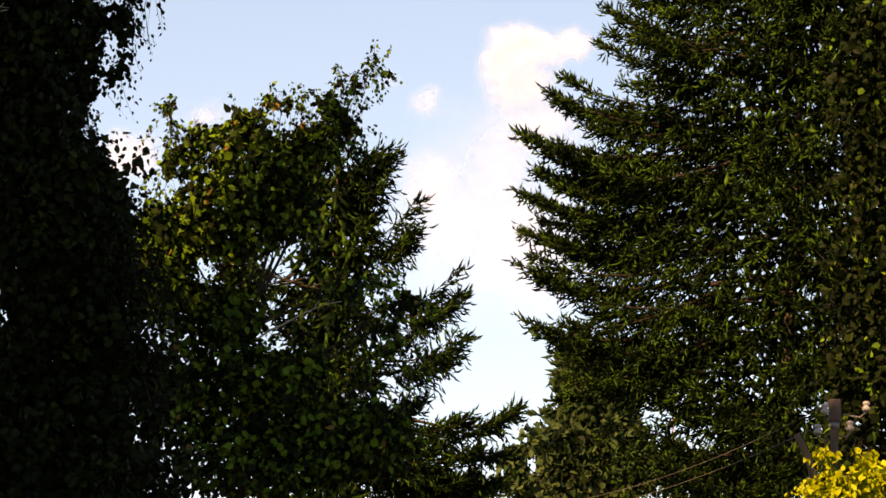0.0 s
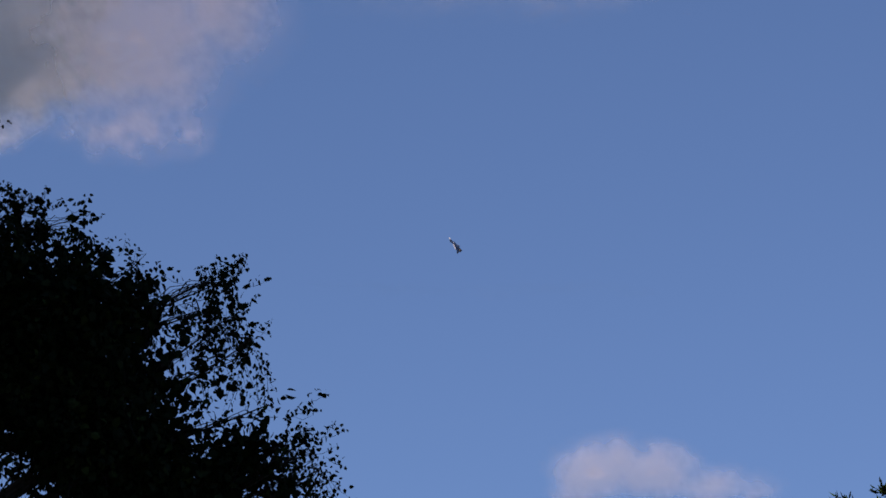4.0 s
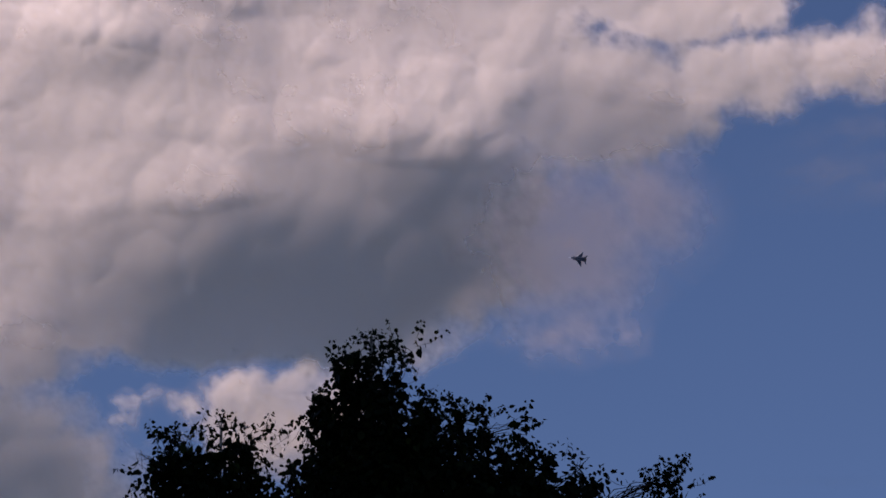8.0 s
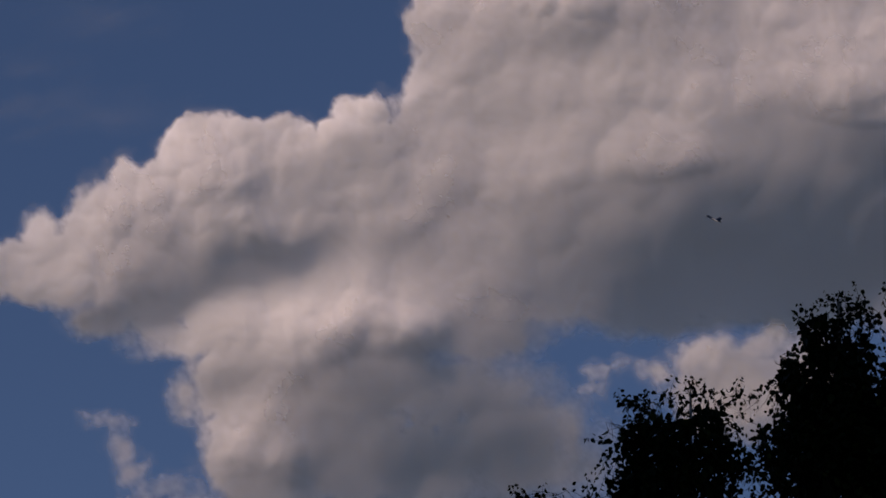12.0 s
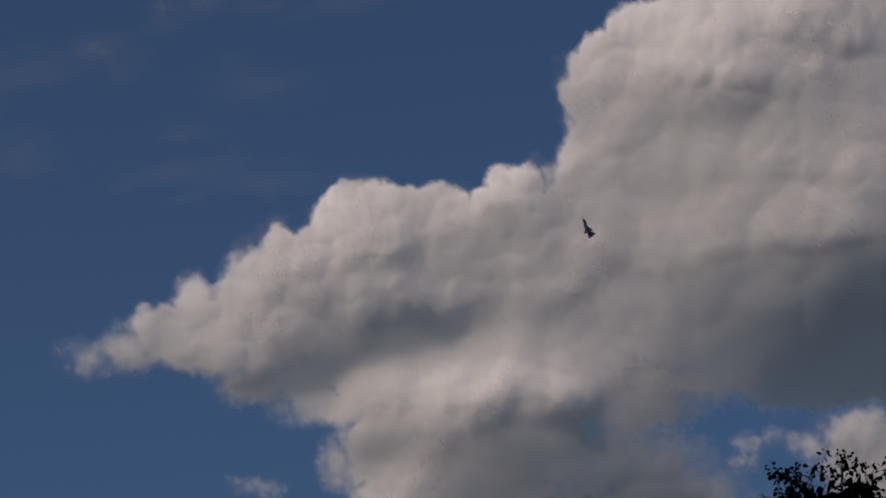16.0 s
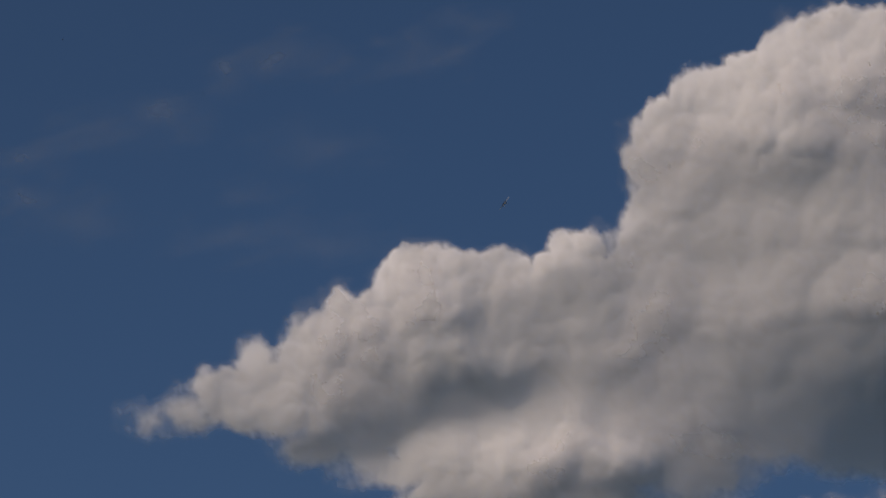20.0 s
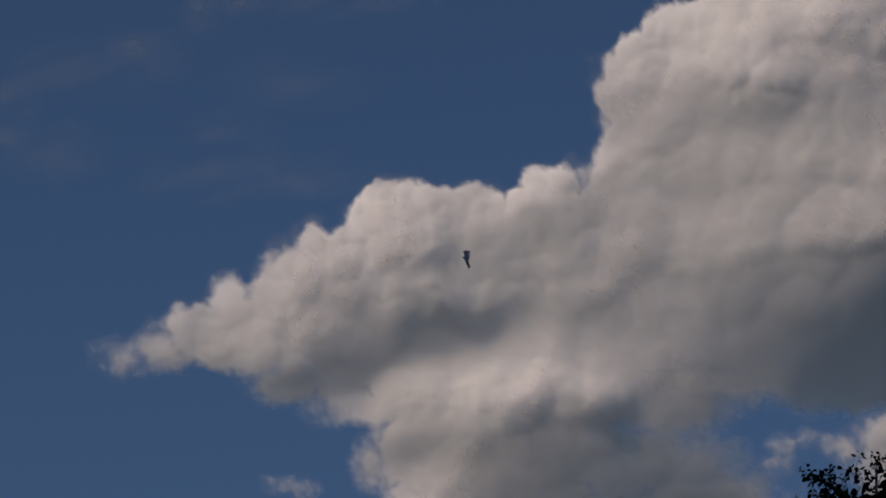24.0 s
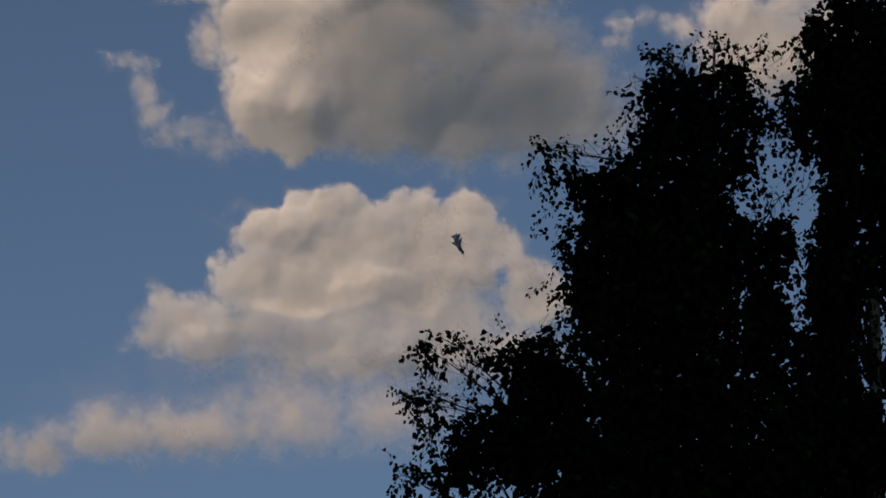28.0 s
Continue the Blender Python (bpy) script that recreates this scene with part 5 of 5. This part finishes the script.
def wire(p0, p1, sag, name="power_line"):
    rng = np.random.default_rng(3)
    bm = bmesh.new()
    tube(bm, bend(p0, p1, -sag, 0.0, rng, 24), [0.0042] * 24, 5)
    ob = part(name, bm, WIRE, None, "", True)
    return tagged(ob, "thin grey overhead wire on the utility pole", "wire", "overhead wires")


power_pole((4.54, 57.82), 8.09)
wire((4.42, 57.70, 8.00), (0.84, 69.99, 7.79), 0.25)
wire((4.34, 57.70, 7.76), (0.22, 70.00, 7.50), 0.25)
wire((4.24, 57.70, 7.19), (2.62, 61.94, 6.81), 0.25)

# ---- aircraft ----
def loft(bm, stations, sides=14, power=2.3):
    """A body along y: stations of (y, half width, half height, centre z)."""
    rings = []
    for y, w, hgt, zc in stations:
        ring = []
        for k in range(sides):
            a = k * math.tau / sides
            c, s = math.cos(a), math.sin(a)
            ring.append(bm.verts.new((w * math.copysign(abs(c) ** (2 / power), c), y, zc + hgt * math.copysign(abs(s) ** (2 / power), s))))
        rings.append(ring)
    for r0, r1 in zip(rings, rings[1:]):
        for k in range(sides):
            bm.faces.new((r0[k], r1[k], r1[(k + 1) % sides], r0[(k + 1) % sides]))
    bm.faces.new(rings[0])
    bm.faces.new(rings[-1][::-1])


def foil(bm, outline, thick, place):
    """A flat tapering surface: outline of (span, y, thickness share), place(span, y, z) lays it into space."""
    up = [bm.verts.new(place(s, y, thick * k * 0.5)) for s, y, k in outline]
    dn = [bm.verts.new(place(s, y, -thick * k * 0.5)) for s, y, k in outline]
    n = len(outline)
    bm.faces.new(up)
    bm.faces.new(dn[::-1])
    for i in range(n):
        bm.faces.new((up[i], dn[i], dn[(i + 1) % n], up[(i + 1) % n]))
    bmesh.ops.recalc_face_normals(bm, faces=bm.faces)


def fighter_jet():
    """A twin-engined, twin-finned fighter, nose along +y, 16.5 m long."""
    jet = thing("fighter_jet", (0, 4000, 900), "blue-grey twin-finned fighter jet flying aerobatics below the clouds", "aircraft")
    bm = bmesh.new()
    loft(bm, [(8.25, 0.03, 0.03, -0.72), (7.6, 0.2, 0.2, -0.62), (6.6, 0.42, 0.45, -0.4), (5.2, 0.6, 0.66, -0.1), (3.6, 0.72, 0.82, 0.12), (1.8, 0.85, 0.75, 0.1),
              (-0.5, 0.95, 0.6, 0.05), (-3.0, 0.85, 0.5, 0.05), (-5.5, 0.55, 0.34, 0.05), (-7.4, 0.28, 0.2, 0.05), (-8.25, 0.1, 0.1, 0.05)])
    hull = part("fuselage", bm, JET_SKIN, jet, "", True)
    bm = bmesh.new()
    loft(bm, [(8.28, 0.02, 0.02, -0.72), (7.62, 0.205, 0.205, -0.62), (6.6, 0.43, 0.46, -0.4), (5.6, 0.57, 0.62, -0.19), (5.5, 0.45, 0.5, -0.19)], 14)
    part("nose_cone", bm, JET_GLINT, hull, "pale radar nose cone painted with a sun glint", True)
    bm = bmesh.new()
    loft(bm, [(6.2, 0.05, 0.05, 0.15), (5.4, 0.36, 0.42, 0.5), (4.4, 0.42, 0.5, 0.82), (3.2, 0.34, 0.36, 0.82), (2.2, 0.1, 0.1, 0.8)], 12)
    part("canopy", bm, JET_GLASS, hull, "dark tinted cockpit canopy", True)
    for sgn in (1, -1):
        def flat(s, y, z, sgn=sgn):
            return (sgn * s, y, z + 0.05)
        bm = bmesh.new()
        foil(bm, [(0.5, 4.2, 0.5), (1.05, 2.2, 0.7), (1.5, 1.0, 1.0), (6.4, -3.3, 0.35), (6.4, -4.4, 0.3), (1.6, -3.0, 1.0), (0.6, -3.2, 1.2), (0.5, 1.0, 1.2)], 0.3, flat)
        wing = part("wing", bm, JET_SKIN, jet)
        # pale strip along the front edge stands in for the sun's glint
        bm = bmesh.new()
        foil(bm, [(1.6, 1.06, 1.0), (6.42, -3.17, 0.6), (6.42, -3.58, 0.7), (1.6, 0.62, 1.0)], 0.46, flat)
        part("slat", bm, JET_GLINT, wing, "pale leading edge painted as a sun glint")
        bm = bmesh.new()
        foil(bm, [(1.9, -3.05, 0.6), (4.3, -3.75, 0.4), (4.3, -4.1, 0.2), (1.9, -3.5, 0.2)], 0.16, flat)
        part("flap", bm, JET_SKIN, wing)
        bm = bmesh.new()
        foil(bm, [(1.45, -5.5, 1.0), (3.9, -7.5, 0.4), (3.9, -8.3, 0.3), (1.5, -7.2, 0.8)], 0.16, flat)
        part("tailplane", bm, JET_SKIN, jet)

        bm = bmesh.new()
        foil(bm, [(0.7, 4.0, 1.0), (2.1, 2.9, 0.5), (2.1, 2.5, 0.4), (0.8, 2.9, 0.9)], 0.12, flat)
        part("foreplane", bm, JET_SKIN, jet)

        def fin(s, y, z, sgn=sgn):
            return (sgn * (1.5 + s * 0.12 + z), y, 0.35 + s)
        bm = bmesh.new()
        foil(bm, [(0.0, -3.4, 1.0), (2.9, -6.2, 0.5), (2.95, -7.4, 0.4), (0.0, -6.6, 1.0)], 0.16, fin)
        part("tail_fin", bm, JET_SKIN, jet)
        bm = bmesh.new()
        loft(bm, [(2.4, 0.5, 0.45, -0.5), (1.0, 0.58, 0.62, -0.45), (-2.0, 0.62, 0.64, -0.35), (-5.0, 0.6, 0.6, -0.2), (-6.6, 0.54, 0.54, -0.1)], 12, 3.0)
        for v in bm.verts:
            v.co.x += sgn * 1.0
        pod = part("engine_nacelle", bm, JET_SKIN, jet, "", True)
        bm = bmesh.new()
        loft(bm, [(-6.6, 0.52, 0.52, -0.1), (-7.3, 0.5, 0.5, -0.1), (-7.9, 0.4, 0.4, -0.1)], 14)
        for v in bm.verts:
            v.co.x += sgn * 1.0
        part("exhaust_nozzle", bm, JET_METAL, pod, "dark metal exhaust nozzle", True)
        bm = bmesh.new()
        foil(bm, [(0.3, 2.42, 1.0), (0.72, 2.5, 1.0), (0.72, 2.36, 1.0), (0.3, 2.3, 1.0)], 0.7, lambda s, y, z, sgn=sgn: (sgn * (s + 0.5), y, z - 0.5))
        part("air_intake", bm, JET_METAL, pod, "dark air intake")
    return jet


def swift(name="swift"):
    """A swift with long sickle wings held out, flying along +y."""
    bird = thing(name, (0, 200, 60), "small dark swift gliding with sickle wings spread", "bird", "birds")
    bm = bmesh.new()
    loft(bm, [(0.09, 0.004, 0.004, 0), (0.075, 0.014, 0.014, 0), (0.04, 0.022, 0.02, 0), (-0.02, 0.02, 0.018, 0), (-0.06, 0.01, 0.009, 0), (-0.075, 0.006, 0.005, 0)], 10, 2.0)
    part("body", bm, FEATHER, bird, "", True)
    bm = bmesh.new()
    foil(bm, [(0.0, -0.065, 1.0), (0.022, -0.125, 0.4), (0.0, -0.105, 0.6), (-0.022, -0.125, 0.4)], 0.006, lambda s, y, z: (s, y, z))
    part("tail", bm, FEATHER, bird, "forked tail")
    for sgn in (1, -1):
        bm = bmesh.new()
        foil(bm, [(0.015, 0.045, 1.0), (0.07, 0.055, 1.0), (0.13, 0.03, 0.7), (0.2, -0.055, 0.3), (0.12, -0.012, 0.6), (0.06, -0.005, 0.8), (0.015, -0.015, 1.0)], 0.008,
             lambda s, y, z, sgn=sgn: (sgn * s, y, z + 0.25 * s))
        part("wing", bm, FEATHER, bird)
    return bird


def facing(place, nose, top):
    """A pose at place with +y along nose and +z as near top as may be."""
    y = Vector(nose).normalized()
    x = y.cross(Vector(top)).normalized()
    z = x.cross(y)
    m = Matrix((x, y, z)).transposed().to_4x4()
    m.translation = Vector(place)
    return m


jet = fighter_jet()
birds = [swift() for _ in range(5)]


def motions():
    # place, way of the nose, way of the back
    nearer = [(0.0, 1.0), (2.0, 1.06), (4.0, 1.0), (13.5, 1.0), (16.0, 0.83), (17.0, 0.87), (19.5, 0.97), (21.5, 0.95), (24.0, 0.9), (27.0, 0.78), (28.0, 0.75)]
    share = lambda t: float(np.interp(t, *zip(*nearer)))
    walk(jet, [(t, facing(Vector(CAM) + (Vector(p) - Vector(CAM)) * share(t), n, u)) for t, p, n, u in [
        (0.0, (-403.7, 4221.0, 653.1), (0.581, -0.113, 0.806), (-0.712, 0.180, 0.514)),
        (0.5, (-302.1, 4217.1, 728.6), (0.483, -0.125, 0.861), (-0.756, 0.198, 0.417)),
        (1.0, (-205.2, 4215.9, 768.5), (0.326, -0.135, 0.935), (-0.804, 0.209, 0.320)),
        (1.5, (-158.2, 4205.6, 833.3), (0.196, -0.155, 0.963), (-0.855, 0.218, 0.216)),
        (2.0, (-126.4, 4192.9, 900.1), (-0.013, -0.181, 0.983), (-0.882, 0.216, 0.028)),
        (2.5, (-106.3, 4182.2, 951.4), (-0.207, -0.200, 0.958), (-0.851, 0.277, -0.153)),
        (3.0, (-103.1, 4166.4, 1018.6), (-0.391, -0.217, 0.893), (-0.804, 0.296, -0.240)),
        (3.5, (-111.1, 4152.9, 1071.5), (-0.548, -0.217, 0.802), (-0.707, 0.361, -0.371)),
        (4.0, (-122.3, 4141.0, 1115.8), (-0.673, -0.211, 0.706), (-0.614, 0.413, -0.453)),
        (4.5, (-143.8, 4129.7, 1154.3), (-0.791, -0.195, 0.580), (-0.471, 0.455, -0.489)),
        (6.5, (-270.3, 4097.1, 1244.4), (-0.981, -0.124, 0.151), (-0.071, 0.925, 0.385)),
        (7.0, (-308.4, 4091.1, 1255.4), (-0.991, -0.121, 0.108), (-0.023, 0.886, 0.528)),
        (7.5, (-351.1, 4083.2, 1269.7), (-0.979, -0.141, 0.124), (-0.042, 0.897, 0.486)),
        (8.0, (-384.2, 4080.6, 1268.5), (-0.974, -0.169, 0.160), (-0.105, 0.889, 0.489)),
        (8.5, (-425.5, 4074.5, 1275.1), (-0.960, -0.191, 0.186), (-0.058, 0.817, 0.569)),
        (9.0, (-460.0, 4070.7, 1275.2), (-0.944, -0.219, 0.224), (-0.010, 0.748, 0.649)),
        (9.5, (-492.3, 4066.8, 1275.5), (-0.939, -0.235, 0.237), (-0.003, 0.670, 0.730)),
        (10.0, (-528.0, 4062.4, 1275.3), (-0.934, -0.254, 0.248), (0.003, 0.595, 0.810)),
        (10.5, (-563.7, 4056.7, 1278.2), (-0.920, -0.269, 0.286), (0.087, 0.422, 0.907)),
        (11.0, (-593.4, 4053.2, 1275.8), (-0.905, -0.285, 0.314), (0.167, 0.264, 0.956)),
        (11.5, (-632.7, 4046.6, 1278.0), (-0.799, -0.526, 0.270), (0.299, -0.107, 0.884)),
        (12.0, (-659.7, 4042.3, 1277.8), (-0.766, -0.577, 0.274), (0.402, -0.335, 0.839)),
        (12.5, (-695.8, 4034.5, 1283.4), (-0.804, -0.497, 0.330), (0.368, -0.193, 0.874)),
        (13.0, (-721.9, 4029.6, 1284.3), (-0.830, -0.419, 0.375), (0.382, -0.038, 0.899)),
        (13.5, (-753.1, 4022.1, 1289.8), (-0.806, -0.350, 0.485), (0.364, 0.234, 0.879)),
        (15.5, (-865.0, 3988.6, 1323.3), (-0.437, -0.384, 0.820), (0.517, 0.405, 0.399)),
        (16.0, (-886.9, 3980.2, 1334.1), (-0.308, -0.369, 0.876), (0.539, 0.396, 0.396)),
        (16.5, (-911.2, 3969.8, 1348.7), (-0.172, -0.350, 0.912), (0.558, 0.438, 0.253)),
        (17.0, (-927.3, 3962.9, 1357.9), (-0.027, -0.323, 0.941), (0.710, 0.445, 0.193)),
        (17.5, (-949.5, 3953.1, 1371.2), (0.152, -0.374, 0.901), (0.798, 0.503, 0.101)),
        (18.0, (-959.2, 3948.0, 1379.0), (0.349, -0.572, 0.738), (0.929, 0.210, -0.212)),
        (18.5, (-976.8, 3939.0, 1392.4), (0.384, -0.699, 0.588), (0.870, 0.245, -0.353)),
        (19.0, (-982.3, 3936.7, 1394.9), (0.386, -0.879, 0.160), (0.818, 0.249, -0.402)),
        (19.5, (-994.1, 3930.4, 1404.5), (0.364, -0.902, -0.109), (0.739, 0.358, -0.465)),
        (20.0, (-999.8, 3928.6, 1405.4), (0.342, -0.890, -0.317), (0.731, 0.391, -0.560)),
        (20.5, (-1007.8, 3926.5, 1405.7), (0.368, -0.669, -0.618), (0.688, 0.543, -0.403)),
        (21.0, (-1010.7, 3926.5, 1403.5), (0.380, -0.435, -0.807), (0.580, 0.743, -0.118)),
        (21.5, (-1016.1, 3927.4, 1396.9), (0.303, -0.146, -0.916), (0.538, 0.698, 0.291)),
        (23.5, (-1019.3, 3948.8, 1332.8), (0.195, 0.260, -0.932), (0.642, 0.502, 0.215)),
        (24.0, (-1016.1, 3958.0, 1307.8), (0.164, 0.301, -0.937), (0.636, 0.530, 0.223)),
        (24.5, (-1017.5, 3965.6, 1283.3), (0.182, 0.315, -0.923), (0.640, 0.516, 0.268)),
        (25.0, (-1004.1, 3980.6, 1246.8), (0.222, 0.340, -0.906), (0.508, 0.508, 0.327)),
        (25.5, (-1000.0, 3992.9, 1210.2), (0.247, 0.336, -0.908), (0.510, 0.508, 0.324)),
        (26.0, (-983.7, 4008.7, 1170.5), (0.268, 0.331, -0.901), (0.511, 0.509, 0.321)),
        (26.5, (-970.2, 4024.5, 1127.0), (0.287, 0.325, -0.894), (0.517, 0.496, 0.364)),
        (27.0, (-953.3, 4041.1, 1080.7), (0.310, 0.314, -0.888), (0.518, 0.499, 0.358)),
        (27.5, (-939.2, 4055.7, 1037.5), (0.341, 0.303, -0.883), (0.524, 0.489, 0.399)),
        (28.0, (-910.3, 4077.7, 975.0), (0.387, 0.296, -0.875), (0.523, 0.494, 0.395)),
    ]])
    walk(birds[0], [(t, facing(p, n, u)) for t, p, n, u in [
        (0.0, (45.46, 220.17, 110.95), (-0.80, -0.01, 0.08), (-0.01, -0.93, 0.17)),
        (4.0, (-9.86, 236.13, 83.12), (-0.90, 0.05, -0.29), (0.23, -0.94, 0.06)),
        (4.5, (-15.25, 237.05, 79.55), (-0.81, 0.10, -0.48), (0.24, -0.94, 0.05)),
        (5.0, (-21.98, 237.90, 75.22), (-0.81, 0.09, -0.48), (0.25, -0.94, 0.04)),
        (6.0, (-52.98, 239.21, 72.30), (-0.89, -0.09, 0.11), (0.17, -0.94, 0.03)),
        (28.0, (-258.02, 139.24, 65.13), (-0.87, -0.22, 0.09), (0.31, -0.90, 0.09)),
    ]])
    walk(birds[1], [(t, facing(p, n, u)) for t, p, n, u in [
        (0.0, (-58.78, 241.72, -23.23), (0.89, -0.04, 0.32), (-0.01, -1.03, 0.16)),
        (23.5, (-56.33, 236.60, 59.45), (0.07, -0.30, 0.95), (0.51, -0.75, -0.28)),
        (24.5, (-54.32, 235.36, 66.07), (0.07, -0.29, 0.95), (0.51, -0.76, -0.27)),
        (25.0, (-53.18, 235.40, 66.85), (-0.24, -0.33, 0.86), (0.69, -0.68, -0.04)),
        (25.5, (-49.98, 235.82, 67.85), (0.53, -0.10, 0.77), (-0.07, -0.99, 0.03)),
        (26.0, (-45.28, 236.74, 67.95), (0.71, 0.00, 0.58), (-0.07, -0.99, 0.04)),
        (27.0, (-30.88, 243.63, 70.27), (0.89, 0.13, 0.29), (0.22, -0.92, 0.06)),
        (28.0, (-9.64, 250.90, 69.10), (0.89, 0.13, 0.30), (0.21, -0.92, 0.09)),
    ]])
    walk(birds[2], [(t, facing(p, n, u)) for t, p, n, u in [
        (0.0, (202.71, 661.18, 109.98), (-0.90, -0.02, 0.18), (-0.01, -0.93, 0.17)),
        (17.0, (-97.32, 660.05, 213.39), (-0.86, -0.28, 0.18), (0.24, -0.92, 0.01)),
        (19.0, (-171.67, 634.42, 242.52), (-0.86, -0.29, 0.18), (0.24, -0.92, 0.00)),
        (20.0, (-202.01, 624.77, 244.21), (-0.86, -0.29, 0.18), (0.24, -0.92, -0.00)),
        (21.5, (-249.36, 607.38, 244.32), (-0.85, -0.29, 0.18), (0.24, -0.92, -0.00)),
        (28.0, (-452.71, 506.75, 169.72), (-0.87, -0.24, 0.19), (0.21, -0.92, 0.09)),
    ]])
    walk(birds[3], [(t, facing(p, n, u)) for t, p, n, u in [
        (0.0, (217.66, 596.28, 141.51), (-0.90, -0.01, 0.08), (-0.01, -0.93, 0.17)),
        (17.0, (-87.14, 598.79, 239.01), (-0.86, -0.25, 0.09), (0.24, -0.92, 0.01)),
        (19.0, (-169.10, 584.11, 231.20), (-0.87, -0.23, -0.01), (0.24, -0.92, 0.00)),
        (20.0, (-204.09, 572.19, 232.79), (-0.86, -0.26, 0.09), (0.24, -0.92, -0.00)),
        (21.5, (-244.17, 556.48, 232.28), (-0.86, -0.26, 0.09), (0.24, -0.92, -0.00)),
        (28.0, (-440.94, 452.62, 153.94), (-0.87, -0.22, 0.09), (0.21, -0.92, 0.09)),
    ]])
    walk(birds[4], [(t, facing(p, n, u)) for t, p, n, u in [
        (0.0, (-203.59, 564.35, 9.25), (0.90, -0.03, 0.22), (-0.01, -0.93, 0.17)),
        (18.0, (-185.80, 546.40, 165.70), (0.88, 0.20, 0.10), (0.24, -0.92, 0.00)),
        (19.0, (-177.92, 547.90, 169.36), (0.88, 0.20, 0.10), (0.24, -0.92, 0.00)),
        (20.0, (-168.07, 550.33, 171.56), (0.53, -0.06, 0.57), (-0.27, -0.95, 0.02)),
        (21.5, (-141.38, 560.05, 163.94), (0.85, 0.29, -0.18), (0.24, -0.92, -0.00)),
        (28.0, (72.50, 592.25, 64.70), (0.88, 0.20, 0.00), (0.21, -0.92, 0.09)),
    ]])


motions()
